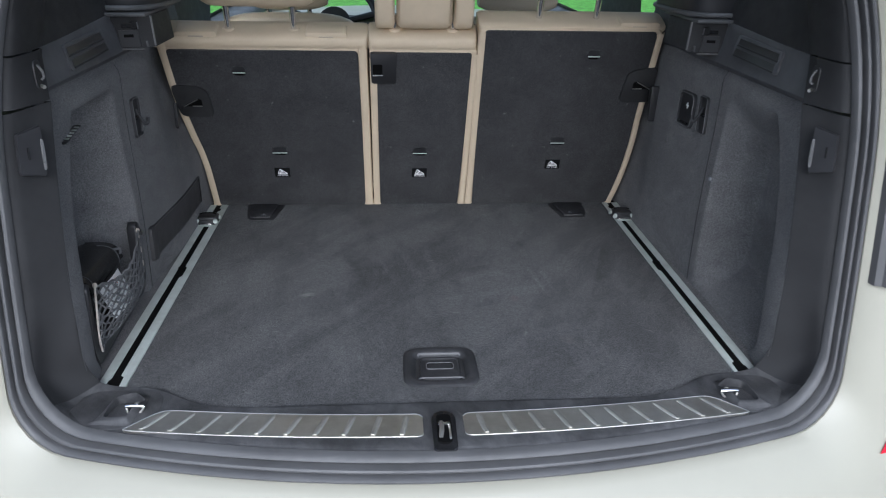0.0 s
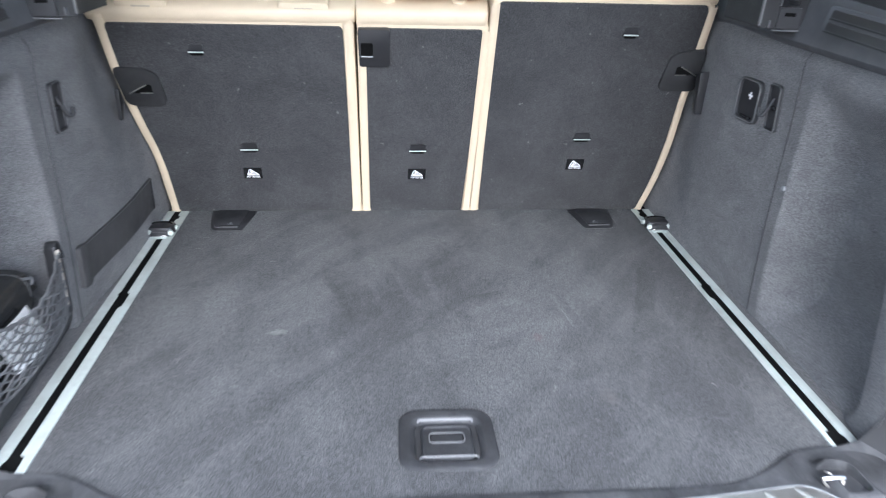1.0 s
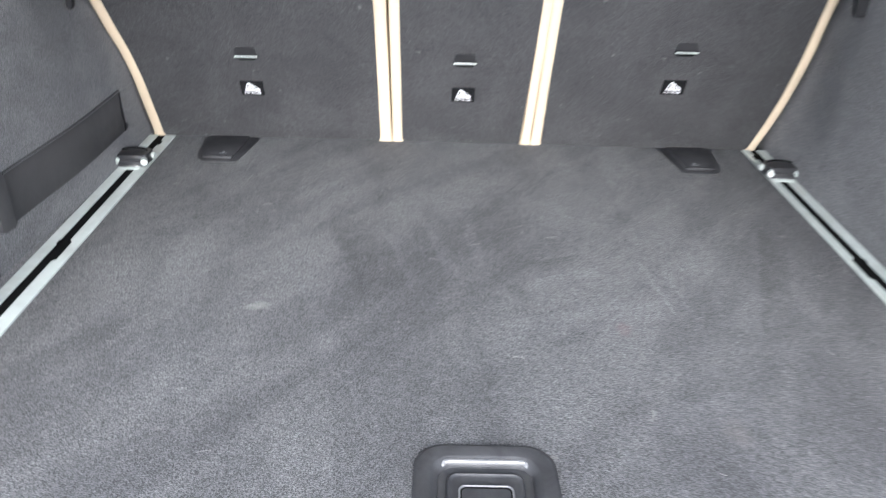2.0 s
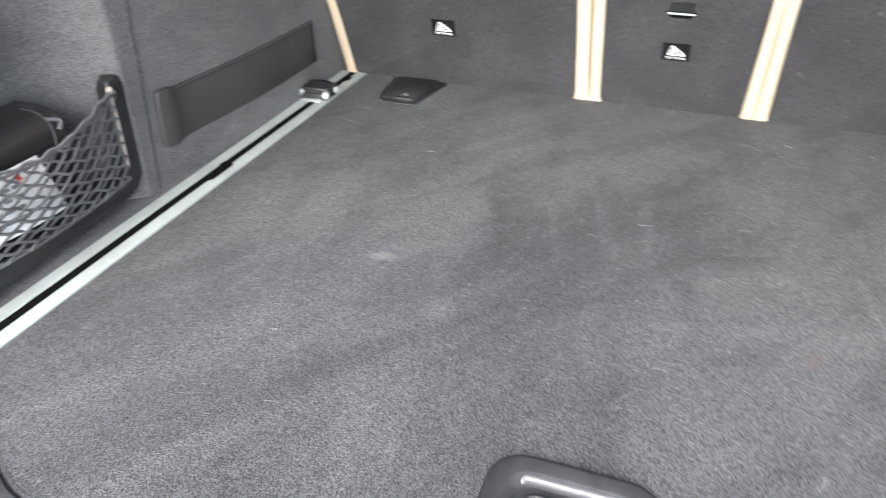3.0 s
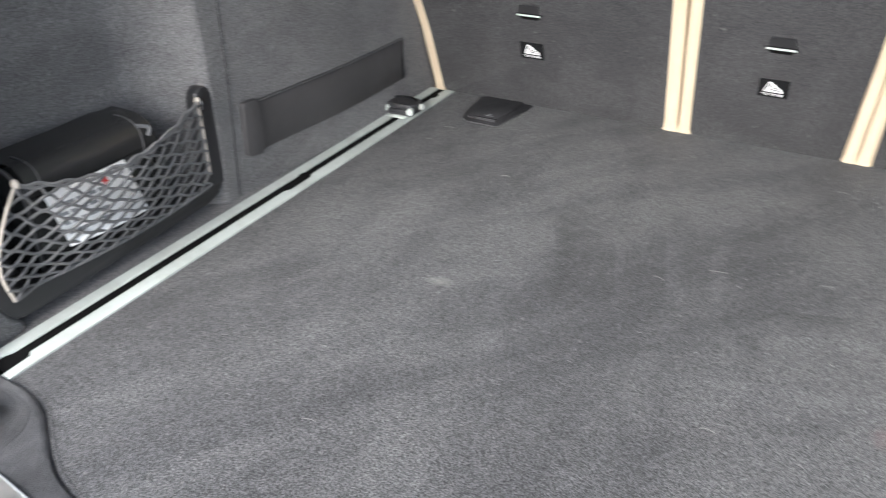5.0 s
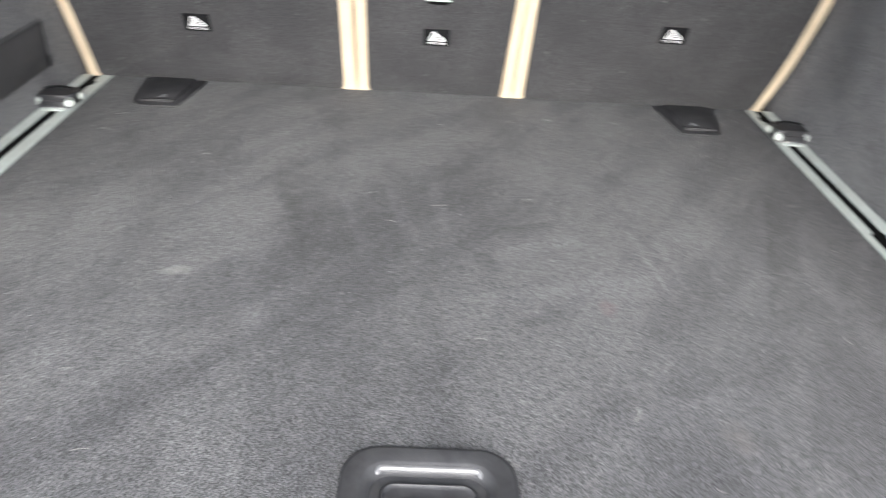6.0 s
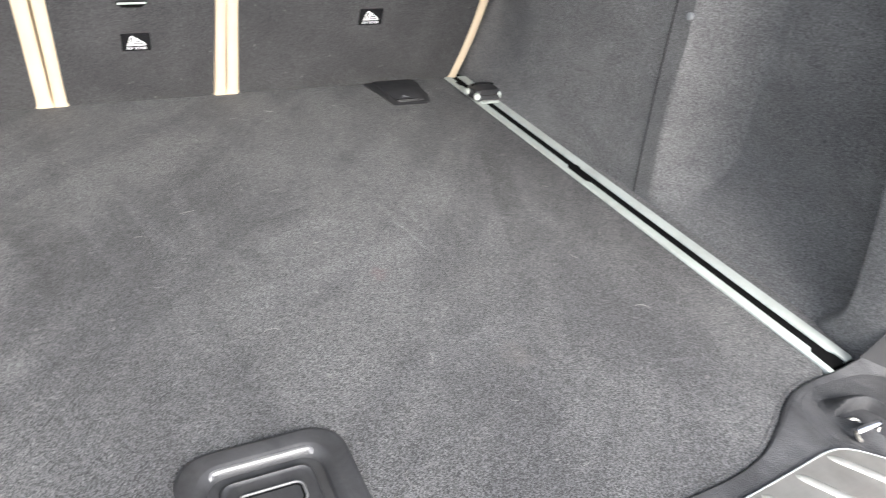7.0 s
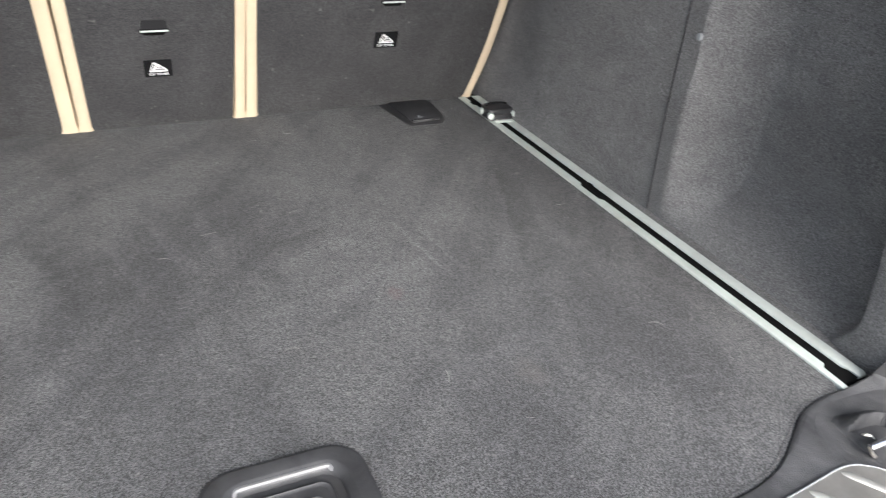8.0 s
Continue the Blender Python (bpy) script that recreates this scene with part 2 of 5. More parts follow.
GRASS = plastic("grass", (0.10, 0.30, 0.04), 0.9, 25, 0.9, 0.4, 0.3, 0.0, 0.02)
PAVING = plastic("paving", (0.26, 0.25, 0.24), 0.9, 60, 0.6, 0.25, 0.3, 0.0, 0.003)
LEAVES = plastic("far_leaves", (0.05, 0.12, 0.02), 0.9, 3, 0.9, 0.6, 0.3, 0.0, 0.2)
GLASS, _n, _l, _b = shader("tinted_glass")
_b.inputs["Base Color"].default_value = (0.86, 0.94, 0.87, 1)
_b.inputs["Transmission Weight"].default_value = 1.0
_b.inputs["Roughness"].default_value = 0.0
_b.inputs["IOR"].default_value = 1.003


# ---------------------------------------------------------------- mesh helpers
def finish(ob, bm, material, sharp=38):
    bmesh.ops.recalc_face_normals(bm, faces=bm.faces)
    bm.to_mesh(ob.data)
    bm.free()
    ob.data.materials.append(material)
    ob.data.shade_smooth()
    ob.data.set_sharp_from_angle(angle=radians(sharp))
    return ob


def origin(ob):
    p = Vector((0, 0, 0))
    while ob is not None:
        p = p + ob.location
        ob = ob.parent
    return p


def part(name, bm, material, parent, label="", sharp=38):
    """One mesh, given in the car's coordinates, under a thing or a part."""
    ob = new(name, bpy.data.meshes.new(name))
    bmesh.ops.translate(bm, verts=bm.verts, vec=-origin(parent))
    finish(ob, bm, material, sharp)
    ob.parent = parent
    return tagged(ob, label=label)


def thing(name, at, label, category, group="", kind=""):
    ob = new(name)
    ob.location = at
    return tagged(ob, label, category, group, kind)


def solid(name, bm, material, label, category, group="", kind="", sharp=38):
    """A thing that is one mesh, its origin at its base."""
    ob = new(name, bpy.data.meshes.new(name))
    lo = [min(v.co[i] for v in bm.verts) for i in range(3)]
    hi = [max(v.co[i] for v in bm.verts) for i in range(3)]
    base = Vector(((lo[0] + hi[0]) / 2, (lo[1] + hi[1]) / 2, lo[2]))
    bmesh.ops.translate(bm, verts=bm.verts, vec=-base)
    finish(ob, bm, material, sharp)
    ob.location = base
    return tagged(ob, label, category, group, kind)


def box(x0, x1, y0, y1, z0, z1, bevel=0.0, seg=2, m=None, bm=None):
    b = bm or bmesh.new()
    made = bmesh.ops.create_cube(b, size=1.0)["verts"]
    for v in made:
        v.co = Vector(((x0 + x1) / 2 + v.co.x * (x1 - x0), (y0 + y1) / 2 + v.co.y * (y1 - y0), (z0 + z1) / 2 + v.co.z * (z1 - z0)))
    if bevel:
        edges = list({e for v in made for e in v.link_edges})
        made = [v for v in bmesh.ops.bevel(b, geom=edges, offset=bevel, segments=seg, affect="EDGES", profile=0.6)["verts"]]
    if m is not None:
        bmesh.ops.transform(b, matrix=m, verts=b.verts if bm is None else made)
    return b


def rounded(x0, x1, y0, y1, r, seg=6):
    pts = []
    for cx, cy, a0 in ((x1 - r, y1 - r, 0), (x0 + r, y1 - r, 90), (x0 + r, y0 + r, 180), (x1 - r, y0 + r, 270)):
        for i in range(seg + 1):
            a = radians(a0 + 90 * i / seg)
            pts.append((cx + r * math.cos(a), cy + r * math.sin(a)))
    return pts


def soften(pts, r, seg=4):
    """A closed outline with its corners rounded."""
    out = []
    for i, p in enumerate(pts):
        p, a, b = Vector(p), Vector(pts[i - 1]), Vector(pts[(i + 1) % len(pts)])
        k = min(r, (a - p).length * 0.45, (b - p).length * 0.45)
        s, e = p + (a - p).normalized() * k, p + (b - p).normalized() * k
        for j in range(seg + 1):
            t = j / seg
            out.append(tuple(s.lerp(p, t).lerp(p.lerp(e, t), t)))
    return out


def prism(outline, lo, hi, place=None, bevel=0.0, seg=2, bm=None):
    """An outline in (a, b), thick from lo to hi along c. place(a, b, c) gives the point."""
    b = bm or bmesh.new()
    place = place or (lambda a, c, d: (a, c, d))
    n = len(outline)
    ring0 = [b.verts.new((p[0], p[1], lo)) for p in outline]
    ring1 = [b.verts.new((p[0], p[1], hi)) for p in outline]
    faces = [b.faces.new(ring0[::-1]), b.faces.new(ring1)]
    for i in range(n):
        faces.append(b.faces.new((ring0[i], ring0[(i + 1) % n], ring1[(i + 1) % n], ring1[i])))
    verts = ring0 + ring1
    if bevel:
        edges = [e for e in faces[1].edges] + [e for e in faces[0].edges]
        made = bmesh.ops.bevel(b, geom=edges, offset=bevel, segments=seg, affect="EDGES", profile=0.5)
        verts = list({v for f in made["faces"] for v in f.verts} | {v for v in verts if v.is_valid})
    for v in verts:
        v.co = Vector(place(*v.co))
    return b


def ring_prism(outer, inner, lo, hi, place=None, bm=None):
    """A flat frame between two outlines of the same number of points."""
    b = bm or bmesh.new()
    place = place or (lambda a, c, d: (a, c, d))
    rings = [[b.verts.new(place(p[0], p[1], z)) for p in o] for o, z in ((outer, lo), (outer, hi), (inner, hi), (inner, lo))]
    n = len(outer)
    for k in range(4):
        r, s = rings[k], rings[(k + 1) % 4]
        for i in range(n):
            b.faces.new((r[i], r[(i + 1) % n], s[(i + 1) % n], s[i]))
    return b


def loft(rows, closed=False, ends=False, bm=None):
    b = bm or bmesh.new()
    rings = [[b.verts.new(p) for p in r] for r in rows]
    n = len(rings[0])
    for r, s in zip(rings, rings[1:]):
        for i in range(n if closed else n - 1):
            b.faces.new((r[i], r[(i + 1) % n], s[(i + 1) % n], s[i]))
    if ends:
        b.faces.new(rings[0][::-1])
        b.faces.new(rings[-1])
    return b


def tube(points, r, sides=8, bm=None, caps=True, taper=None):
    pts = [Vector(p) for p in points]
    rows = []
    for i, p in enumerate(pts):
        d = (pts[min(i + 1, len(pts) - 1)] - pts[max(i - 1, 0)]).normalized()
        u = d.cross(Vector((0.13, 0.31, 0.94))).normalized()
        w = d.cross(u)
        k = r if taper is None else r * taper(i / (len(pts) - 1))
        rows.append([p + (u * math.cos(2 * math.pi * j / sides) + w * math.sin(2 * math.pi * j / sides)) * k for j in range(sides)])
    return loft(rows, True, caps, bm)


def spline(ctrl, steps):
    """A smooth curve through the control points."""
    c = [Vector(p) for p in ctrl]
    out = []
    for i in range(len(c) - 1):
        a, b, d, e = c[max(i - 1, 0)], c[i], c[i + 1], c[min(i + 2, len(c) - 1)]
        for j in range(steps):
            t = j / steps
            out.append(0.5 * (2 * b + (d - a) * t + (2 * a - 5 * b + 4 * d - e) * t * t + (3 * b - a - 3 * d + e) * t ** 3))
    return out + [c[-1]]


def even(curve, n):
    """The curve with n points at even steps."""
    p = [Vector(q) for q in curve]
    s = [0.0]
    for a, b in zip(p, p[1:]):
        s.append(s[-1] + (b - a).length)
    out, k = [], 0
    for i in range(n):
        w = s[-1] * i / (n - 1)
        while k < len(p) - 2 and s[k + 1] < w:
            k += 1
        out.append(p[k].lerp(p[k + 1], (w - s[k]) / max(s[k + 1] - s[k], 1e-9)))
    return out


def smooth(a, b, x):
    t = min(max((x - a) / (b - a), 0), 1)
    return t * t * (3 - 2 * t)


def lettering(text, size, place, depth=0.0003):
    """Raised characters in the built-in font, as a bmesh. place(a, b, c)."""
    cu = bpy.data.curves.new("print", "FONT")
    cu.body, cu.size, cu.extrude, cu.resolution_u, cu.align_x = text, size, depth, 2, "CENTER"
    ob = bpy.data.objects.new("print", cu)
    scene.collection.objects.link(ob)
    bpy.context.view_layer.update()
    me = bpy.data.meshes.new_from_object(ob.evaluated_get(bpy.context.evaluated_depsgraph_get()))
    b = bmesh.new()
    b.from_mesh(me)
    bpy.data.objects.remove(ob)
    bpy.data.meshes.remove(me)
    for v in b.verts:
        v.co = Vector(place(*v.co))
    return b


# ---------------------------------------------------------------- ground and far distance
b = bmesh.new()
bmesh.ops.create_grid(b, x_segments=2, y_segments=2, size=400, matrix=Matrix.Translation((0, 0, GROUND)))
solid("ground", b, PAVING, "grey paved ground round the parked car", "ground", kind="structure")
b = loft([[(x, y, GROUND + 0.02 + 0.03 * noise.noise((x * 0.3, y * 0.3, 0))) for x in np.linspace(-60, 60, 41)] for y in np.linspace(3.6, 90, 31)])
solid("lawn", b, GRASS, "green mown lawn beyond the front of the car", "lawn", kind="stuff")
for side in (-1, 1):
    b = loft([[(side * x, y, GROUND + 0.02 + 0.03 * noise.noise((x * 0.3, y * 0.3, 5))) for x in np.linspace(1.9, 60, 25)] for y in np.linspace(0.6, 3.6, 7)])
    solid("lawn", b, GRASS, "green mown lawn beside the parked car", "lawn", kind="stuff")
rows = []
for k in range(9):
    z = GROUND + 7.0 * k / 8
    rows.append([(math.cos(a) * (46 + 3 * noise.noise((math.cos(a) * 9, math.sin(a) * 9, z * 0.5))), 8 + math.sin(a) * (46 + 3 * noise.noise((math.cos(a) * 9, math.sin(a) * 9, 4 + z * 0.5))),
                  z + (1.6 * noise.noise((math.cos(a) * 14, math.sin(a) * 14, 1)) if k > 5 else 0)) for a in np.linspace(-0.4, math.pi + 0.4, 120)])
solid("backdrop", loft(rows), LEAVES, "line of green trees far beyond the lawn", "trees", kind="structure")


# ---------------------------------------------------------------- rear opening: one outline serves trim, seal and body
ZB, ZT, HW, RC = 0.003, 0.86, 0.583, 0.088


def opening_y(x, z, y0):
    return y0 + 0.28 * (x - XC) ** 2 + 0.15 * z


def opening(d, y0, n=160):
    """The U-shaped edge of the rear opening, d outwards of the trim's edge, from top left round to top right."""
    pts = []
    r = RC - 0.2 * d
    for i in range(13):
        pts.append((i / 12 * (HW + d - r), ZB - d))
    for i in range(1, 15):
        a = radians(90 * i / 14)
        pts.append((HW + d - r + r * math.sin(a), ZB - d + r - r * math.cos(a)))
    for i in range(1, 19):
        z = ZB - d + r + (ZT - ZB + d - r) * i / 18
        pts.append((HW + d - 0.006 * smooth(0.15, 0.5, z) - 0.80 * max(z - 0.36, 0) ** 2, z))
    right = even([Vector((x, 0, z)) for x, z in pts], n // 2)
    full = [Vector((-p.x, 0, p.z)) for p in right[:0:-1]] + right
    return [Vector((XC + p.x, opening_y(XC + p.x, p.z, y0), p.z)) for p in full]


car = thing("car_body", (XC, -0.1, GROUND), "white car body with its tailgate open at the rear", "car", kind="structure")

# rubber weatherstrip, in two beads, round the opening
SEAL = [(0.000, -0.176), (0.001, -0.183), (0.004, -0.188), (0.008, -0.190), (0.011, -0.187), (0.0125, -0.180)]
part("weatherstrip", loft([opening(d, y0) for d, y0 in SEAL]), RUBBER, car, "dark grey rubber weatherstrip")
GUTTER = [(0.0122, -0.181), (0.0128, -0.166), (0.0146, -0.166), (0.0152, -0.190), (0.0168, -0.1945), (0.0195, -0.1958), (0.0222, -0.1945), (0.0236, -0.189), (0.0240, -0.174), (0.0254, -0.174), (0.0259, -0.194), (0.0275, -0.1990), (0.0300, -0.2012), (0.0328, -0.2005), (0.0342, -0.196), (0.0346, -0.184)]
part("gutter", loft([opening(d, y0) for d, y0 in GUTTER]), RUBBER, car, "dark grey ribbed gutter round the opening")

# painted skin outside the seal: bumper top, corners, pillars
SKIN = [(0.0356, -0.184), (0.0364, -0.199), (0.047, -0.212), (0.073, -0.230), (0.11, -0.250), (0.17, -0.262), (0.25, -0.262)]
rear_panel = part("rear_panel", loft([opening(d, y0) for d, y0 in SKIN]), PAINT, car, "white painted bumper top and rear corners")

# ---------------------------------------------------------------- sill and pillar trim
INNER = [(0, -0.059, 0.002), (0.20, -0.060, 0.002), (0.30, -0.060, 0.002), (0.355, -0.051, 0.002), (0.393, -0.032, 0.002), (0.427, -0.011, 0.003), (0.46, -0.001, 0.003),
         (0.50, 0.001, 0.004), (0.524, 0.0, 0.012)]
INNER_UP = [(0.524, 0.0, 0.012), (0.535, -0.006, 0.04), (0.538, -0.010, 0.07), (0.539, -0.004, 0.15), (0.540, 0.010, 0.25), (0.541, 0.038, 0.37), (0.542, 0.058, 0.437)]
edge_in = even(spline(INNER, 8), 101)
edge_up = even(spline(INNER_UP, 8), 31)
rim = [p - Vector((XC, 0, 0)) for p in opening(0.0, -0.175, 320)]
rim = [p for p in rim if p.x >= 0]
corner = min(range(len(rim)), key=lambda i: (rim[i] - Vector((HW - RC * 0.29, rim[i].y, ZB + RC * 0.29))).length)
top = min(range(len(rim)), key=lambda i: abs(rim[i].z - 0.437))
rim_in, rim_up, rim_top = even(rim[:corner + 1], 101), even(rim[corner:top + 1], 31), rim[top:]


def rim_at(z):
    k = next(i for i in range(len(rim_top) - 1) if rim_top[i + 1].z >= z or i == len(rim_top) - 2)
    p, q = rim_top[k], rim_top[k + 1]
    return p.lerp(q, (z - p.z) / (q.z - p.z))


def trim_rows(inner, outer, side, swell):
    rows = []
    for t, lift in ((0, -0.010), (0, -0.001), (0.02, 0.0008), (0.06, 0.0012), (0.12, 0.0012), (0.18, 0.0012), (0.25, 0.0012), (0.31, 0.0012), (0.37, 0.0012), (0.43, 0.0012), (0.5, 0.0012), (0.56, 0.0013), (0.62, 0.0014), (0.68, 0.0016), (0.80, 0.0020), (0.88, 0.0016), (0.94, 0.0), (0.98, -0.002), (1.0, -0.006), (1.0, -0.016)):
        row = []
        for p, q in zip(inner, outer):
            c = p.lerp(q, t)
            up = smooth(0.02, 0.16, c.z)
            out = Vector((-up, 0, 1 - up)) * lift + Vector((1, 0, -1)) * swell * math.sin(math.pi * t) * smooth(0.40, 0.52, c.x) * (1 - smooth(0.06, 0.2, c.z))
            row.append((XC + side * (c.x + out.x), c.y + out.y, c.z + out.z))
        rows.append(row)
    return rows


sill = thing("sill_trim", (XC, -0.1, 0), "dark grained plastic sill trim along the boot opening", "sill", kind="structure")
rows_r = trim_rows(edge_in, rim_in, 1, 0.012)
rows_l = trim_rows(edge_in, rim_in, -1, 0.012)
EYE_X, EYE_Y = 0.482, -0.057
b = loft([l[:0:-1] + r for l, r in zip(rows_l, rows_r)])
# pockets of the two lashing eyes
SILL = BVHTree.FromBMesh(b)


NICHE = lambda b_: 0.027 + 0.35 * (b_ + 0.010)


def pocket_edge(a, b_):
    """How far a point lies inside the pocket's outline; a outwards, b_ forwards of its centre."""
    k = -math.log(math.exp(-(0.016 - b_) * 220) + math.exp(-(0.006 - a - 0.25 * b_) * 220) + math.exp(-(b_ + 0.029) * 220)) / 220
    return min(k, a + NICHE(b_))


gone = []
for f in b.faces:
    m_ = f.calc_center_median()
    a_ = abs(m_.x - XC) - EYE_X
    if abs(a_) < 0.06 and pocket_edge(a_, m_.y - EYE_Y) > -0.0005:
        gone.append(f)
bmesh.ops.delete(b, geom=gone, context="FACES")
part("sill_cover", b, GRAINED, sill)
for side, word in ((1, "right"), (-1, "left")):
    pil = thing("pillar_trim_" + word, (XC + side * 0.57, -0.03, 0.05), "dark grey plastic pillar trim beside the boot opening", "pillar trim", kind="structure")
    part("lower_cover", loft(trim_rows(edge_up, rim_up, side, 0.012)), PILLAR, pil)
    # upper covers, up to the roof, with a joint between them
    for part_rim in ([rim_at(z) for z in np.linspace(0.4395, 0.506, 8)], [rim_at(z) for z in np.linspace(0.5085, 0.85, 26)]):
        rows = []
        for t, lift in ((0, -0.012), (0, 0.0), (0.04, 0.003), (0.3, 0.006), (0.65, 0.008), (0.88, 0.007), (0.96, 0.003), (1.0, -0.006), (1.0, -0.016)):
            row = []
            for q in part_rim:
                p = Vector((0.545 + 0.10 * (q.z - 0.44) - 0.25 * max(q.z - 0.5, 0), 0.060 + 0.25 * (q.z - 0.44), q.z))
                c = p.lerp(q, t)
                row.append((XC + side * (c.x - lift), c.y, c.z))
            rows.append(row)
        part("upper_cover", loft(rows), PILLAR, pil)


# ---------------------------------------------------------------- load floor
floor = thing("load_floor", (XC, 0.4, -0.03), "dark grey carpeted load floor of the boot", "boot floor", kind="structure")
half = [p for p in edge_in if p.x <= 0.488]
outline = [(XC - p.x, p.y + 0.001) for p in half[:0:-1]] + [(XC + p.x, p.y + 0.001) for p in half]
outline = outline + [(XC + 0.4935, 0.012), (XC + 0.4935, 0.83), (XC - 0.4890, 0.83), (XC - 0.4890, 0.012)]
HX, HY = 0.0200, 0.0395
hole = [(HX + a * (1.0 - 0.25 * b), HY + b) for a, b in rounded(-0.053, 0.053, -0.048, 0.048, 0.020)]
b = bmesh.new()
for loop in (outline, hole):
    vs = [b.verts.new((x, y, 0)) for x, y in loop]
    for i in range(len(vs)):
        b.edges.new((vs[i], vs[(i + 1) % len(vs)]))
bmesh.ops.triangle_fill(b, edges=b.edges[:], use_beauty=True)
ext = bmesh.ops.extrude_face_region(b, geom=b.faces[:])
bmesh.ops.translate(b, verts=[g for g in ext["geom"] if isinstance(g, bmesh.types.BMVert)], vec=(0, 0, -0.02))
part("carpet_board", b, CARPET, floor)
part("carpet_edge", tube([(x, y + 0.0030, -0.0037) for x, y in outline[:-4]], 0.0043, 10), CARPET, floor, "rolled pale pile along the edge")
for side in (1, -1):
    a, c = sorted((XC + side * 0.5345, XC + side * 0.68))
    part("carpet_strip", box(a, c, -0.02, 0.84, -0.02, -0.002), SIDE_CARPET, floor)
part("floor_pan", box(XC - 0.68, XC + 0.68, -0.10, 0.9, -0.06, -0.022), VOID, floor)

# recessed lifting handle in the floor board
handle = thing("floor_handle", (HX, HY, -0.018), "black plastic recessed lifting handle in the carpeted floor", "handle")


def tray(a, b, c):
    return (HX + a * (1.0 - 0.25 * b), HY + b, c)


ro = rounded(-0.0615, 0.0615, -0.0585, 0.0585, 0.026, 8)
rows = []
for k, r, z in ((0, 0.026, -0.001), (0.0004, 0.026, 0.0024), (0.0022, 0.025, 0.0038), (0.0040, 0.024, 0.0042), (0.0140, 0.019, 0.0041), (0.0152, 0.0185, 0.0036), (0.0196, 0.0155, -0.0002), (0.0206, 0.0148, -0.0016), (0.0212, 0.0142, -0.0044), (0.0235, 0.012, -0.0046)):
    rows.append([tray(a, b_, z) for a, b_ in rounded(-0.0615 + k, 0.0615 - k, -0.0585 + k, 0.0585 - k, r, 8)])
b = loft(rows, True)
b.faces.new([v for v in b.verts[-len(ro):]])
part("surround", b, HANDLE, handle, "", 28)
rows = []
for k, z in ((0.0, -0.008), (0.0004, -0.0024), (0.0013, -0.0008), (0.0023, -0.0006), (0.0034, -0.0020), (0.0050, -0.0023), (0.0085, -0.0022)):
    rows.append([tray(a, b_, z) for a, b_ in rounded(-0.0335 + k, 0.0335 - k, -0.0345 + k, 0.0300 - k, 0.009 - k * 0.4, 6)])
b = loft(rows, True)
b.faces.new([v for v in b.verts[-28:]])
lever = part("lever", b, HANDLE, handle, "", 50)
# pale ring, the slot edge's highlight put into the colour
ring = [tray(a, b_, -0.0012) for a, b_ in rounded(-0.0225, 0.0225, -0.0035, 0.0150, 0.0055, 6)]
part("ridge", tube(ring + ring[:2], 0.0010, 6), SHEEN, lever)
# near-black line inside the ring, its shade put into the colour
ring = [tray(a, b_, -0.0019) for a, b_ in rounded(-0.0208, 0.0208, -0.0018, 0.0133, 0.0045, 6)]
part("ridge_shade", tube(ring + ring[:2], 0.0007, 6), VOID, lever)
# pale bars: sky highlights of the recess edges put into the colour
for b_, z, r in ((0.0402, 0.0006, 0.0024), (-0.0310, -0.0002, 0.0015)):
    bar = [tray(a, b_ - q, z - 0.5 * q) for a, q in ((-0.0375, 0.006), (-0.0360, 0.0022), (-0.0325, 0.0002), (-0.015, 0), (0.015, 0), (0.0325, 0.0002), (0.0360, 0.0022), (0.0375, 0.006))]
    part("highlight_edge", tube(spline(bar, 4), r, 8, taper=lambda q: min(1.0, 0.35 + 6 * min(q, 1 - q))), SHEEN, handle, "pale edge, highlight in its colour")
part("grip_slot", prism(rounded(-0.0220, 0.0220, -0.0030, 0.0145, 0.0052, 5), -0.004, -0.0018, tray), HANDLE, lever)


# ---------------------------------------------------------------- lashing rails
def rail(side):
    """A pair of aluminium strips with a dark groove, a notch half way and one at the rear end."""
    t = thing("lashing_rail", (XC + side * 0.514, 0.41, -0.01), "satin aluminium lashing rail with a dark groove, let into the floor", "rail", "rails along the floor")
    X = lambda a: XC + side * a
    y0, y1 = 0.0035, 0.820
    # groove runs from 0.5062 to 0.5190; notches widen it
    e = 0.4935 if side > 0 else 0.4890
    inner = [(e, y0 - 0.002), (0.5000, y0 - 0.0015), (0.5000, 0.030), (0.5062, 0.034), (0.5062, 0.392), (0.5005, 0.397), (0.5005, 0.440), (0.5062, 0.447), (0.5062, 0.772), (0.5005, 0.776), (0.5005, 0.792), (0.5062, 0.797), (0.5062, y1), (e, y1)]
    outer = [(0.5190, y0 + 0.004), (0.5220, 0.008), (0.5220, 0.020), (0.5190, 0.026), (0.5190, 0.436), (0.5210, 0.438), (0.5210, 0.447), (0.5190, 0.449), (0.5190, y1), (0.5340, y1), (0.5340, 0.012), (0.531, 0.008)]
    for o in (inner, outer):
        part("strip", prism([(X(a), c) for a, c in o], -0.016, 0.0022, None, 0.0006, 1), ALU, t)
    # near-black sheet just under the strips' tops, depth shade put into its colour
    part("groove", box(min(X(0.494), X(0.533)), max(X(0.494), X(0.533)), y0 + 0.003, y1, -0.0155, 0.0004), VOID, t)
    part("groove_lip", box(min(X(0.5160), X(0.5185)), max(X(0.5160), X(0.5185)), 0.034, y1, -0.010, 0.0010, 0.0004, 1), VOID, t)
    return t


for side in (-1, 1):
    rail(side)


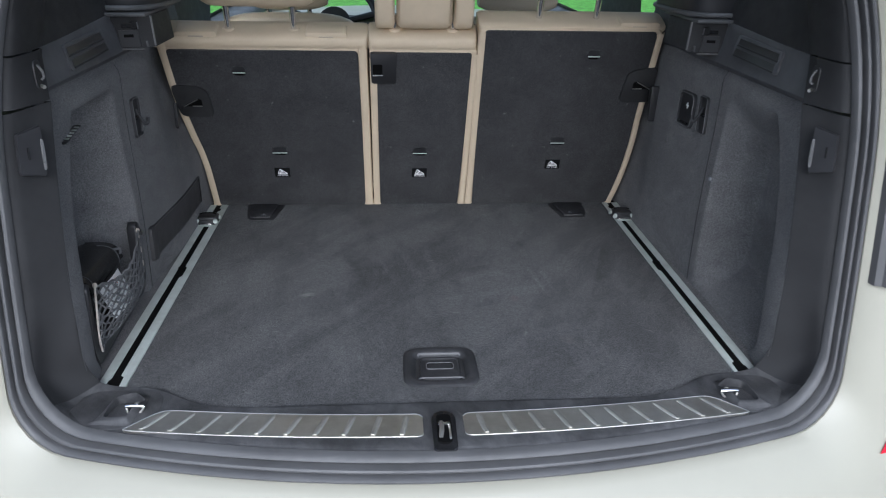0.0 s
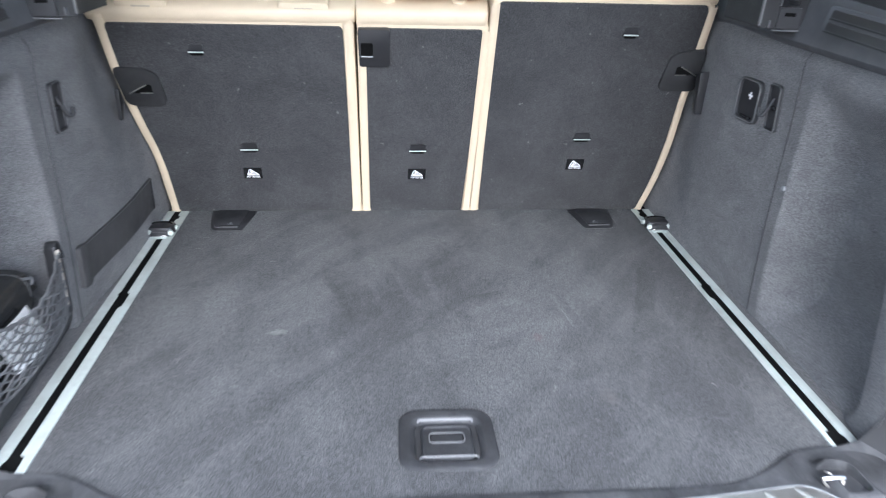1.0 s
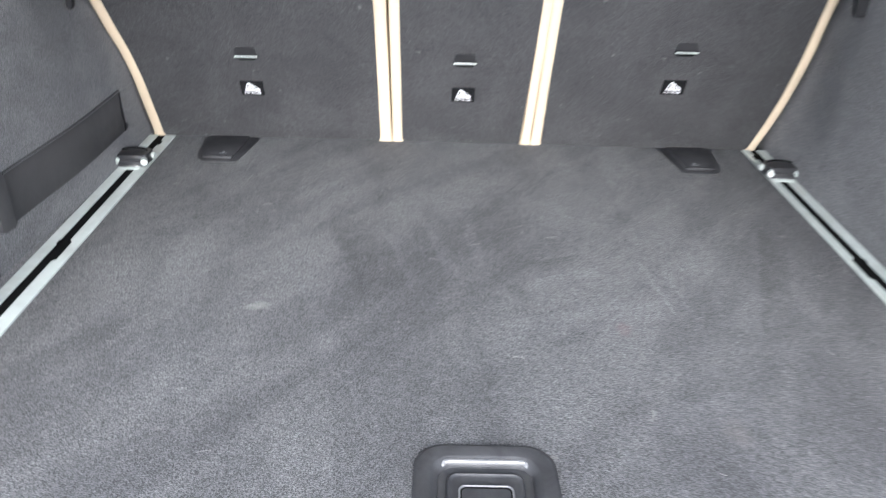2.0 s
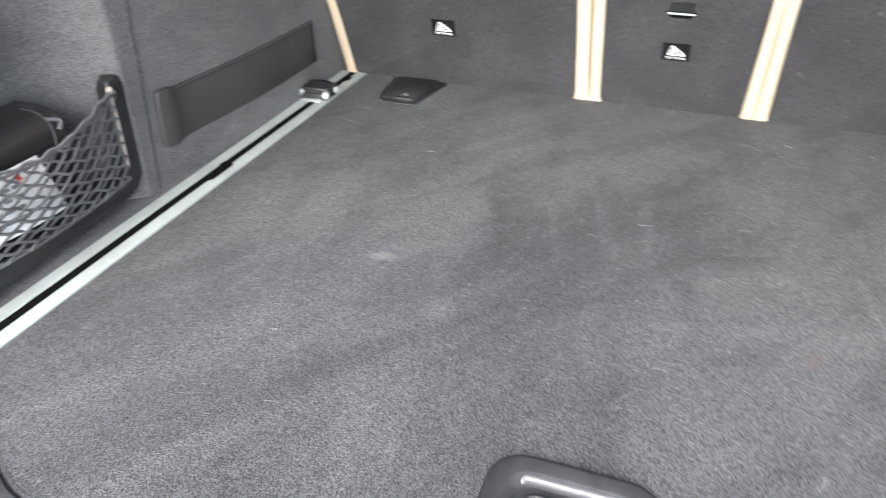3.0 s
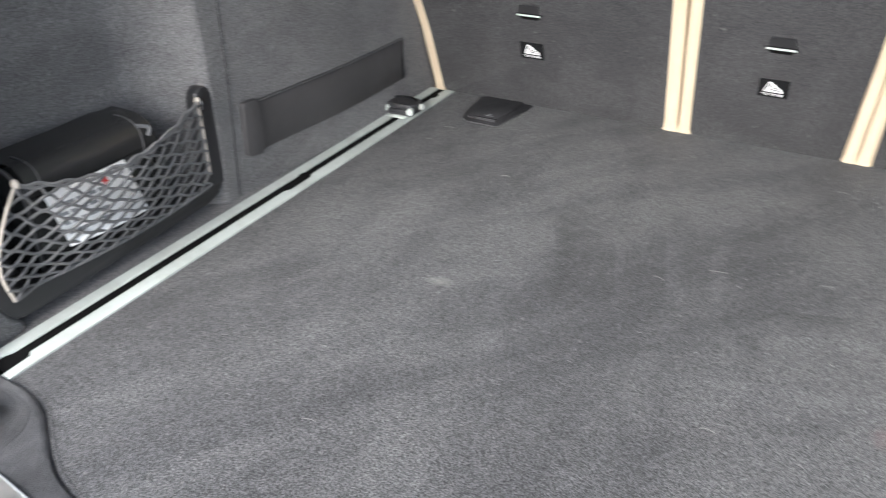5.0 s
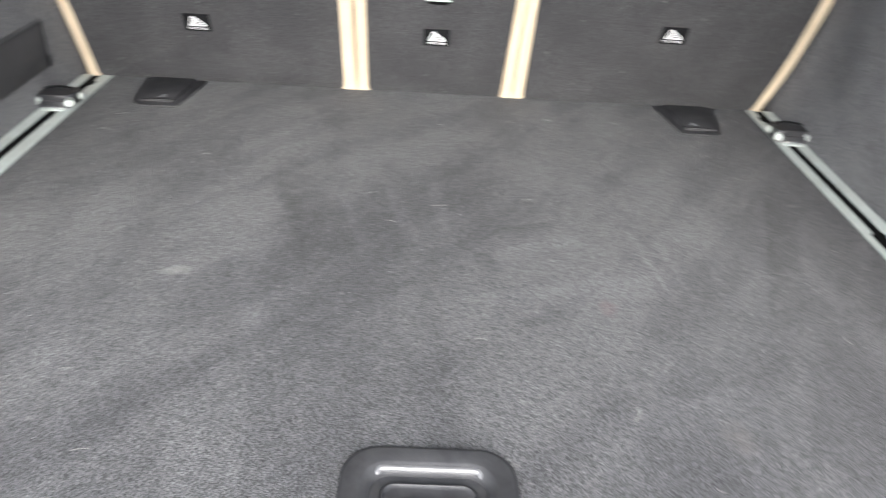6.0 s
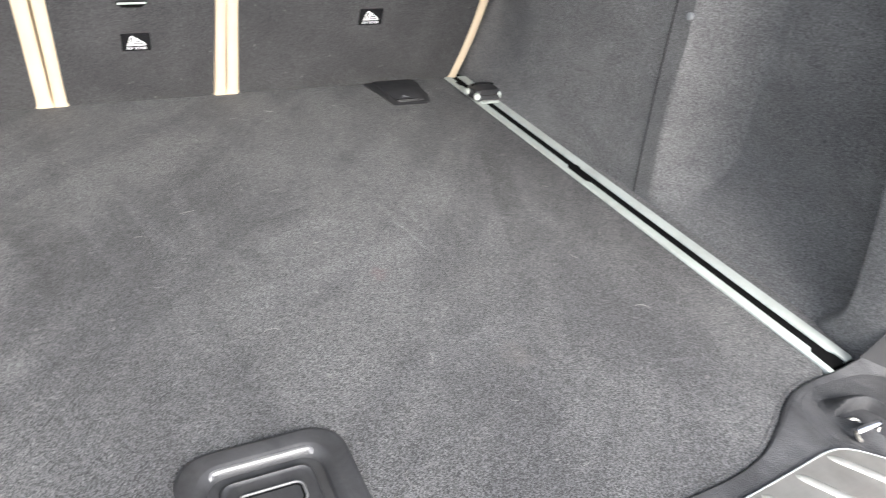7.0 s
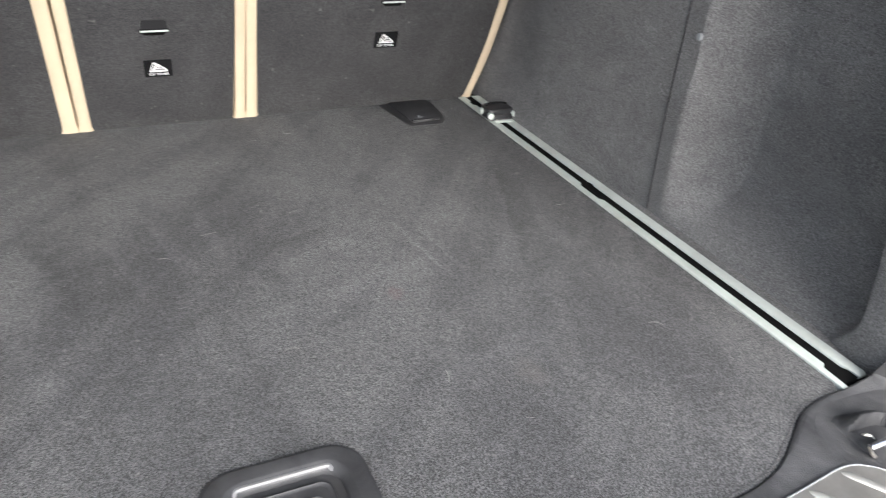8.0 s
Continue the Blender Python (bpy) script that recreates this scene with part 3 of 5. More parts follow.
def catch(side, y):
    """A sliding lashing eye that sits across the rail."""
    x = XC + side * 0.514
    t = thing("lashing_eye", (x, y, 0.002), "black sliding lashing eye with chrome pins, clamped on the rail", "lashing eye", "lashing eyes on the rails")
    b = prism(soften([(-0.026, -0.012), (-0.020, -0.019), (0.020, -0.019), (0.027, -0.010), (0.025, 0.016), (-0.024, 0.016)], 0.006), 0.004, 0.0185, lambda a, c, d: (x + a * (1 - 8 * max(d - 0.012, 0)), y + c, 0.002 + d), 0.0035, 3)
    part("body", b, BLACK, t)
    part("foot", box(x - 0.013, x + 0.013, y - 0.0260, y + 0.012, 0.0023, 0.0075, 0.002), BRIGHT, t)
    # pale aluminium puts the metal's bright shine into the plate's colour
    part("foot_plate", box(x - 0.0150, x + 0.0150, y - 0.0310, y + 0.010, 0.0022, 0.0040, 0.0008, 1), ALU, t)
    part("lower_body", prism(soften([(-0.020, -0.021), (0.020, -0.021), (0.023, 0.012), (-0.023, 0.012)], 0.004), 0.0005, 0.010, lambda a, c, d: (x + a, y + c, 0.0023 + d), 0.001, 1), BLACK, t)
    # chrome pins in pale aluminium, their shine put into the colour
    for s in (-1, 1):
        part("pin", tube([(x + s * 0.0175, y - 0.012, 0.0120), (x + s * 0.0215, y - 0.0185, 0.0120), (x + s * 0.0230, y - 0.0240, 0.0120)], 0.0052, 12), ALU, t)
        part("pin_socket", tube([(x + s * 0.024, y + 0.005, 0.0125), (x + s * 0.0310, y + 0.004, 0.0125)], 0.0050, 10), ALU, t)
    part("ring", tube([(x + 0.020 * math.cos(a), y + 0.001 + 0.012 * math.sin(a), 0.0215) for a in np.linspace(0.2, math.pi - 0.2, 14)], 0.0016, 8), GLOSS, t)
    return t


catch(-1, 0.700)
catch(1, 0.715)


def hinge_cover(side):
    """A slanted black cover plate at the floor's front edge."""
    c = XC + side * 0.397
    t = thing("hinge_cover", (c, 0.77, 0), "black plastic hinge cover set in the floor carpet", "cover", "hinge covers at the seat backs")
    f = lambda a, b_, z: (c + side * a, b_, z)
    flat = lambda pts, r: [f(a, y, 0)[:2] for a, y in soften(pts, r)]
    part("plate", prism(flat([(-0.054, 0.820), (0.040, 0.820), (0.033, 0.748), (0.026, 0.722), (0.016, 0.712), (-0.037, 0.713)], 0.006), -0.006, 0.0012, None, 0.0006, 2), COVER, t)
    lid = part("lid", prism(flat([(-0.037, 0.822), (0.034, 0.822), (0.027, 0.750), (0.020, 0.728), (-0.027, 0.7255)], 0.004), -0.004, 0.0030, None, 0.0012, 2), COVER, t)
    part("pull_recess", prism(flat([(-0.028, 0.7335), (0.010, 0.7335), (0.010, 0.7272), (-0.027, 0.7272)], 0.001), 0.0025, 0.0033), VOID, lid)
    part("pull_edge", prism(flat([(-0.027, 0.7298), (0.009, 0.7298), (0.009, 0.7275), (-0.027, 0.7275)], 0.0008), 0.0030, 0.0040, None, 0.0004, 1), RUBBER, lid, "pale pull edge")
    part("pictogram", prism(flat([(-0.015, 0.7420), (-0.003, 0.7420), (-0.003, 0.7432), (-0.015, 0.7432)], 0.0004), 0.0028, 0.0033), GREY_INK, lid)
    part("pictogram", prism(flat([(-0.011, 0.7460), (-0.007, 0.7460), (-0.0065, 0.7500), (-0.0115, 0.7500)], 0.0006), 0.0028, 0.0033), GREY_INK, lid)
    return t


for side in (-1, 1):
    hinge_cover(side)


# ---------------------------------------------------------------- carpeted side walls
def wall_x(y, z, side):
    """Distance of the carpeted wall from the car's middle."""
    base = 0.538 + 0.012 * smooth(0.0, 0.10, y) - 0.016 * smooth(0.36, 0.62, y) + 0.010 * smooth(0.1, 0.4, z)
    rear = 0.036 + (0.72 if side > 0 else 0.76) * z * z + 0.021 * (1 - smooth(0.0, 0.05, z)) ** 2
    cut = smooth(rear, rear + 0.012, y)
    if side > 0:
        # a slanting front face, and a foot that rises out of the floor in a wide hollow curve
        run = min(max((0.332 - y) / (0.042 + 0.10 * max(0.10 - z, 0)), 0), 1)
        front = run + 0.06 * math.sin(math.pi * run) * run
        crown = 1 - smooth(0.375 - 0.10 * smooth(0.10, 0.25, y) - 0.05 * (1 - smooth(0.05, 0.12, y)), 0.405, z)
        depth = 0.086 * smooth(-0.012, 0.076, z)
    else:
        front = min(max((0.340 - y) / 0.046, 0), 1) ** 1.15
        crown = 1 - smooth(0.370 - 0.06 * (1 - smooth(0.08, 0.16, y)), 0.400, z)
        depth = 0.088
    roll = 0.010 * smooth(0.405, 0.437, z) ** 2
    clear = 0.046 * smooth(0.10, 0.40, z) * smooth(0.50, 0.70, y) if side < 0 else 0.014 * smooth(0.02, 0.12, z) * smooth(0.62, 0.76, y)
    return base + depth * front * crown * cut + roll + clear


RISE = {1: 0.007, -1: 0.017}      # how far the carpet reaches over the pillar's joint


def rear_edge(z):
    return float(np.interp(z, [p[2] for p in INNER_UP], [p[1] for p in INNER_UP]))


def wall_surface(side):
    ys = list(np.linspace(-0.012, 0.03, 12)) + list(np.linspace(0.033, 0.14, 60)) + list(np.linspace(0.145, 0.40, 56)) + list(np.linspace(0.41, 0.86, 40))
    zs = list(np.linspace(-0.004, 0.05, 12)) + list(np.linspace(0.056, 0.34, 34)) + list(np.linspace(0.345, 0.437 + RISE[side], 24))
    rows = []
    for z in zs:
        row = []
        for y in ys:
            e = rear_edge(z) - 0.004
            yy = y if y > 0.40 else e + (y + 0.012) * (0.40 - e) / 0.412
            row.append((XC + side * wall_x(yy, z, side), yy, z))
        rows.append(row)
    back = [[(x + side * 0.006, y, z) for x, y, z in row] for row in rows]
    return loft(rows + back[::-1])


for side, word in ((1, "right"), (-1, "left")):
    w = thing("wall_" + word, (XC + side * 0.55, 0.4, 0), "dark grey carpeted side wall of the boot with a moulded recess", "side wall", kind="structure")
    part("carpet_lining", wall_surface(side), SIDE_CARPET, w, "", 60)
    ysm = 0.358 if side > 0 else 0.358
    lean = 0.010 if side > 0 else 0.030
    seam = [(XC + side * (wall_x(ysm + lean * z / 0.43, z, side) - 0.0004), ysm + lean * z / 0.43, z) for z in np.linspace(0.0, 0.43, 40)]
    part("seam", tube(seam, 0.0008, 6), BLACK, w)
    # plastic band above the carpet, then the quarter panel up to the roof
    up = RISE[side]
    prof = [(0.562, 0.425 + up), (0.552, 0.432 + up), (0.550, 0.436 + up), (0.552, 0.441 + up), (0.560, 0.468 + 0.6 * up), (0.565, 0.490), (0.566, 0.4985), (0.5675, 0.5005), (0.590, 0.501)]
    rows = [[(XC + side * x, y, z + 0.022 * smooth(0.05, 0.6, y) * (1 if z > 0.475 else 0.0)) for x, z in prof] for y in np.linspace(0.03, 0.80, 36)]
    part("upper_band", loft(rows), TRIM, w)
    prof = [(0.580, 0.494), (0.5680, 0.4965), (0.5690, 0.506), (0.592, 0.655), (0.587, 0.73), (0.55, 0.84), (0.48, 0.935), (0.40, 0.96)]
    rows = [[(XC + side * x, y, z + 0.022 * smooth(0.05, 0.6, y) * (1 if z < 0.6 else 0)) for x, z in prof] for y in np.linspace(0.0, 0.62, 24)]
    part("quarter_panel", loft([r[:4] for r in rows]), PILLAR, w)
    part("window_header", loft([r[5:] for r in rows]), TRIM, w)
    part("window_post", loft([r[3:6] for r in rows if r[0][1] < 0.13]), TRIM, w)
    part("window_post", loft([r[3:6] for r in rows if r[0][1] > 0.56]), TRIM, w)
    # unseen window, added to let light onto the opposite wall
    pane = part("quarter_window", loft([[(XC + side * x, y, z) for x, z in ((0.602, 0.645), (0.603, 0.73), (0.566, 0.845))] for y in (0.09, 0.35, 0.60)]), GLASS, w, "dark tinted quarter window")
    pane.visible_shadow = False
    part("outer_skin", loft([[(XC + side * x, y, z) for x, z in ((0.70, -0.6), (0.80, -0.2), (0.82, 0.2), (0.78, 0.45), (0.70, 0.8), (0.50, 1.0))] for y in np.linspace(-0.02, 0.62, 8)]), PAINT, w)


# ---------------------------------------------------------------- rear seat backs
SLOPE = 0.36
NY, NZ = -0.941, -0.339


def on_seat(u, z, c):
    return (u, 0.826 - SLOPE * z + NY * c, z + NZ * c)


def squash(t, p):
    return math.copysign(abs(t) ** p, t)


def bolster(x0, x1, z0, z1, deep, n=34):
    rows = []
    for i in range(n):
        s = -1 + 2 * i / (n - 1)
        k = max(1 - abs(s) ** 14, 0.0) ** 0.5 * 0.9 + 0.1
        x = (x0 + x1) / 2 + (x1 - x0) / 2 * (1.5 * s - 0.5 * s ** 3)
        zc = (z0 + z1) / 2
        wav = 0.0015 * noise.noise((x * 9, z1 * 5, 2))
        row = []
        for j in range(22):
            a = 2 * math.pi * j / 22
            row.append(on_seat(x, zc + squash(math.sin(a), 0.62) * (z1 - z0) / 2 * (0.55 + 0.45 * k) + wav, -0.045 + squash(math.cos(a), 0.6) * (deep * k) + wav))
        rows.append(row)
    return loft(rows, True, True)


def seat_back(shell, panel, bar, label):
    t = thing("rear_seat_back", (sum(p[0] for p in shell) / len(shell), 0.80, 0), label, "seat back", "rear seat backs")
    part("leather_shell", prism(soften(shell, 0.02), -0.085, -0.003, on_seat, 0.006, 3), CREAM, t, "cream leather edges")
    part("carpet_panel", prism(soften(panel, 0.010, 5), -0.008, 0.0015, on_seat, 0.0025, 2), SEAT_CARPET, t, "dark grey carpet panel")
    top_bar = part("top_bolster", bolster(*bar), CREAM, t, "cream leather top bolster")
    return t, top_bar


def piping(parent, pts, r):
    """A flat folded leather strip along a seat back's edge, splayed a little at the foot."""
    rows = []
    for p in spline(pts, 10):
        w = r * (1 + 0.30 * math.exp(-max(p.y, 0) / 0.006) + 0.03 * noise.noise((p.x * 30, p.y * 22, 3)))
        rise = 0.0008 * noise.noise((p.x * 20, p.y * 30, 8))
        rows.append([on_seat(p.x + w * k, p.y, p.z + h + rise) for k, h in ((-1, -0.004), (-0.99, 0.002), (-0.88, 0.0052), (-0.5, 0.0068), (0, 0.0072), (0.5, 0.0068), (0.88, 0.0052), (0.99, 0.002), (1, -0.004))])
    part("edge_strip", loft(rows), CREAM, parent, "flat folded cream leather edge")


left_edge = [(-0.508, -0.004), (-0.510, 0.05), (-0.513, 0.112), (-0.519, 0.16), (-0.529, 0.206), (-0.546, 0.30), (-0.560, 0.41), (-0.562, 0.435)]
shell = left_edge[::-1] + [(-0.104, -0.004), (-0.105, 0.2), (-0.107, 0.435)]
panel = [(-0.495, -0.004), (-0.497, 0.05), (-0.500, 0.112), (-0.506, 0.16), (-0.516, 0.206), (-0.533, 0.30), (-0.544, 0.414)][::-1] + [(-0.122, -0.004), (-0.1235, 0.2), (-0.127, 0.413)]
seat_l, bar_l = seat_back(shell, panel, (-0.576, -0.103, 0.410, 0.444, 0.044), "cream leather rear seat back with dark carpet, wide section")
piping(seat_l, [(-0.503, 0.0, -0.004), (-0.505, 0.05, -0.004), (-0.508, 0.112, -0.004), (-0.514, 0.16, -0.004), (-0.524, 0.206, -0.003), (-0.541, 0.30, -0.003), (-0.551, 0.43, -0.003)], 0.0085)
piping(seat_l, [(-0.1130, 0.0, -0.003), (-0.1135, 0.1, -0.003), (-0.1145, 0.25, -0.003), (-0.1165, 0.42, -0.003)], 0.0100)

shell = [(-0.101, 0.435), (-0.101, -0.004), (0.136, -0.004), (0.1375, 0.2), (0.139, 0.435)]
panel = [(-0.086, 0.411), (-0.084, -0.004), (0.118, -0.004), (0.1245, 0.2), (0.1305, 0.411)]
seat_c, bar_c = seat_back(shell, panel, (-0.104, 0.138, 0.408, 0.446, 0.044), "narrow cream leather centre seat back with dark carpet")
part("back_frame", prism([(-0.50, 0.0), (0.50, 0.0), (0.53, 0.43), (-0.53, 0.43)], -0.100, -0.088, on_seat), BLACK, seat_c)
piping(seat_c, [(-0.0925, 0.0, -0.003), (-0.0930, 0.2, -0.003), (-0.0935, 0.40, -0.003)], 0.0085)
piping(seat_c, [(0.1285, 0.0, -0.003), (0.1315, 0.2, -0.003), (0.1345, 0.41, -0.003)], 0.0078)

shell = [(0.141, 0.468), (0.140, 0.2), (0.138, -0.004), (0.529, -0.004), (0.540, 0.05), (0.548, 0.106), (0.551, 0.18), (0.550, 0.267), (0.555, 0.44), (0.555, 0.468)]
panel = [(0.153, 0.463), (0.1545, 0.2), (0.157, -0.004), (0.516, -0.004), (0.527, 0.05), (0.535, 0.106), (0.539, 0.18), (0.538, 0.267), (0.541, 0.463)]
seat_r, bar_r = seat_back(shell, panel, (0.139, 0.562, 0.457, 0.474, 0.040), "cream leather rear seat back with dark carpet, outer section")
piping(seat_r, [(0.1460, 0.0, -0.003), (0.1468, 0.2, -0.003), (0.1475, 0.46, -0.003)], 0.0082)
piping(seat_r, [(0.524, 0.0, -0.004), (0.535, 0.05, -0.004), (0.543, 0.106, -0.004), (0.547, 0.18, -0.003), (0.546, 0.267, -0.003), (0.549, 0.462, -0.003)], 0.0078)


# ---------------------------------------------------------------- sill: step plates, lashing eyes, lock
def on_sill(a, b_, c):
    return (XC + a, b_ - 0.017 + 0.16 * a * a, 0.0056 + c)


def step_plate(side):
    t = thing("step_plate", (XC + side * 0.24, -0.10, 0.010), "brushed steel step plate with raised ribs on the boot sill", "step plate", "step plates on the sill")
    off = 0.005 if side > 0 else -0.003
    front = lambda x: float(np.interp(x, [0.030, 0.034, 0.040, 0.392 + off, 0.402 + off, 0.411 + off, 0.419 + off, 0.427 + off, 0.445 + off, 0.455 + off, 0.460 + off], [-0.085, -0.0800, -0.0775, -0.0775, -0.0781, -0.0800, -0.0838, -0.0900, -0.1100, -0.1220, -0.1275]))
    back = lambda x: float(np.interp(x, [0.030, 0.034, 0.040, 0.452 + off, 0.460 + off], [-0.1245, -0.1290, -0.1305, -0.1305, -0.1290]))
    xs = [0.030, 0.032, 0.034, 0.037] + list(np.linspace(0.040, 0.392 + off, 24)) + list(np.linspace(0.396 + off, 0.460 + off, 20))
    rows = []
    for x in xs:
        y0, y1 = back(x), front(x)
        rows.append([on_sill(side * x, y0, -0.006)] + [on_sill(side * x, y0 + (y1 - y0) * k / 6, 0.0) for k in range(7)] + [on_sill(side * x, y1, -0.006)])
    part("plate", loft(rows, False, True), STEEL, t)
    part("rim", tube([on_sill(side * x, front(x), 0.0000) for x in xs], 0.0006, 8), GREY_INK, t)
    part("rear_rim", tube([on_sill(side * x, back(x), 0.0000) for x in xs], 0.0009, 8), RIBBED, t, "polished bright rim")
    for i in range(10):
        a = side * (0.061 + 0.0412 * i)
        w, y0, y1 = 0.0046, -0.1260, -0.0800
        rows = []
        for j in range(15):
            s_ = j / 14
            k = max(1 - abs(2 * s_ - 1) ** 6, 0.02) ** 0.5
            yy = y0 + (y1 - y0) * s_
            rows.append([on_sill(a * (1 - 0.055 * s_) - side * 0.005 * s_ + w * u * k, yy, h * k - 0.0004) for u, h in ((-1, 0), (-0.80, 0.0014), (-0.35, 0.0022), (0.35, 0.0022), (0.80, 0.0014), (1, 0))])
        rib = part("rib", loft(rows), RIBBED, t, "", 60)
        # small block added to give the glint of the rib's rounded end
        part("tip_glint", prism(soften([(a - 0.0036, y0 + 0.0002), (a + 0.0036, y0 + 0.0002), (a + 0.0034, y0 + 0.0036), (a - 0.0038, y0 + 0.0036)], 0.0014), 0.0004, 0.0016, on_sill, 0.0005, 1), RIBBED, rib, "small raised block for the rib end's glint")
    return t


for side in (-1, 1):
    step_plate(side)


def sill_eye(side):
    """A chrome lashing loop under a moulded hood in the sill's corner."""
    cx, cy = XC + side * EYE_X, EYE_Y
    t = thing("sill_lashing_eye", (cx, cy, -0.012), "chrome lashing loop in a black moulded pocket of the sill", "lashing eye", "lashing eyes in the sill")

    # a niche open towards the car's middle, under a raised hood on its front and outer side
    def height(a, b_):
        hit = SILL.ray_cast(Vector((cx + side * a, cy + b_, 0.3)), Vector((0, 0, -1)))[0]
        level = hit.z if hit else 0.004
        d = pocket_edge(a, b_)
        away = max(-d, 0.0)
        hood = 0.0190 * math.exp(-(away / 0.0120) ** 2) * smooth(-0.042, -0.022, a) * (0.45 + 0.55 * smooth(-0.034, 0.006, b_)) * (1 - smooth(1.05, 1.46, ((abs(a) / 0.042) ** 2.78 + (abs(b_) / 0.033) ** 2.78) ** 0.36))
        low = level - 0.0300 * smooth(0.0, 0.0045, a + NICHE(b_))
        top = level + 0.0002 + hood
        return top + (low - top) * smooth(0.0, 0.0022, d)

    rows = []
    for k in np.linspace(1.5, 0.02, 90):
        row = []
        for q in np.linspace(0, 2 * math.pi, 110, endpoint=False):
            a, b_ = 0.0420 * k * squash(math.cos(q), 0.72), 0.0330 * k * squash(math.sin(q), 0.72)
            row.append((cx + side * a, cy + b_, height(a, b_) - (0.0006 if k > 1.49 else 0.0)))
        rows.append(row)
    part("pocket", loft(rows, True, True), GRAINED, t, "", 66)
    at = lambda a, b_, z: (cx + side * a, cy + b_, z)
    # near-black plate added on the niche floor in place of its deep shade
    part("niche_shade", prism(soften([(-0.0285, 0.0110), (0.0020, 0.0120), (0.0080, -0.0240), (-0.0185, -0.0250)], 0.004), -0.027, -0.0195, at), VOID, t)
    # a three-cornered loop: a thick bar on two legs that meet in the niche
    part("loop", tube(spline([at(*p) for p in ((-0.0420, -0.0085, 0.0115), (-0.0330, -0.0092, 0.0130), (-0.0230, -0.0092, 0.0132), (-0.0160, -0.0085, 0.0120))], 5), 0.0032, 10), CHROME, t)
    for a in (-0.0420, -0.0160):
        part("leg", tube(spline([at(a, -0.0085, 0.0118), at(a * 0.75 - 0.006, -0.0110, 0.004), at(-0.0240, -0.0130, -0.0060), at(-0.0235, -0.0130, -0.0240)], 4), 0.0018, 8), STEEL, t)
    part("bracket", tube(spline([at(-0.0345, 0.0085, -0.001), at(-0.0300, 0.0065, 0.0065), at(-0.0240, 0.0030, 0.0070), at(-0.0185, -0.0005, -0.0040)], 4), 0.0016, 8), STEEL, t)
    part("pivot", tube([at(-0.0240, 0.0060, -0.0215), at(-0.0140, -0.0220, -0.0215)], 0.0022, 10), STEEL, t)
    return t


for side in (-1, 1):
    sill_eye(side)

lock = thing("tailgate_lock", (XC, -0.13, 0.0), "black tailgate lock with a steel catch in the sill", "lock")
part("housing", prism(soften([(XC - 0.0165, -0.172), (XC + 0.0165, -0.172), (XC + 0.0175, -0.105), (XC + 0.010, -0.090), (XC - 0.010, -0.090), (XC - 0.0175, -0.105)], 0.006), -0.01, 0.0165, lambda a, c, d: (a, c, d - 0.28 * max(-0.150 - c, 0)), 0.002, 2), GLOSS, lock)
part("slot", prism(rounded(XC - 0.0105, XC + 0.0105, -0.160, -0.098, 0.008, 5), 0.010, 0.0172, lambda a, c, d: (a, c, d - 0.28 * max(-0.150 - c, 0))), VOID, lock)
part("hook", tube([(XC - 0.006, -0.150, 0.014), (XC - 0.004, -0.135, 0.019), (XC - 0.004, -0.120, 0.018), (XC - 0.004, -0.113, 0.012)], 0.0035, 8), STEEL, lock)
part("striker", box(XC - 0.009, XC + 0.009, -0.126, -0.119, 0.0145, 0.0195, 0.0015), CHROME, lock)
part("guide", box(XC + 0.006, XC + 0.009, -0.155, -0.120, 0.0150, 0.0185, 0.0008, 1), STEEL, lock)
lock.location += Vector((0, -0.006, -0.0055))


# ---------------------------------------------------------------- fittings on the side walls
def on_wall(side):
    return lambda y, z, c: (XC + side * (wall_x(y, z, side) - c), y, z)


LW, RW = on_wall(-1), on_wall(1)


def wall_point(side, y, z, c):
    return (XC + side * (wall_x(y, z, side) - c), y, z)


def coat_hook(side, y, z, lean):
    t = thing("bag_hook", wall_point(side, y, z, 0), "black folding bag hook on the carpeted side wall", "hook", "bag hooks on the side walls")
    f = on_wall(side)
    o = [(y + a + lean * b_, z + b_) for a, b_ in rounded(-0.017, 0.017, -0.037, 0.037, 0.007, 5)]
    i = [(y + a + lean * b_, z + b_) for a, b_ in rounded(-0.0135, 0.0135, -0.0335, 0.0335, 0.005, 5)]
    part("bezel", ring_prism(o, i, -0.002, 0.005, f), COVER, t)
    edge = [f(y + a + lean * b_, z + b_, 0.0052) for a, b_ in rounded(-0.0160, 0.0160, -0.0360, 0.0360, 0.0065, 5)]
    part("bezel_edge", tube(edge + edge[:2], 0.0008, 6), SHEEN, t)
    part("pocket", prism(i, -0.002, 0.0015, f), COVER, t)
    part("hook", tube(spline([f(y + 0.004, z + 0.014, 0.001), f(y + 0.006, z + 0.000, 0.006), f(y + 0.009, z - 0.014, 0.012), f(y + 0.012, z - 0.013, 0.017), f(y + 0.014, z - 0.003, 0.018)], 5), 0.0032, 8), COVER, t)
    part("pivot", box(*sorted((f(y, z, 0.0)[0], f(y, z, 0.006)[0])), y - 0.012, y + 0.012, z - 0.003, z + 0.003, 0.001, 1), GLOSS, t)
    return t


coat_hook(-1, 0.425, 0.326, 0.05)
coat_hook(1, 0.420, 0.334, 0.10)

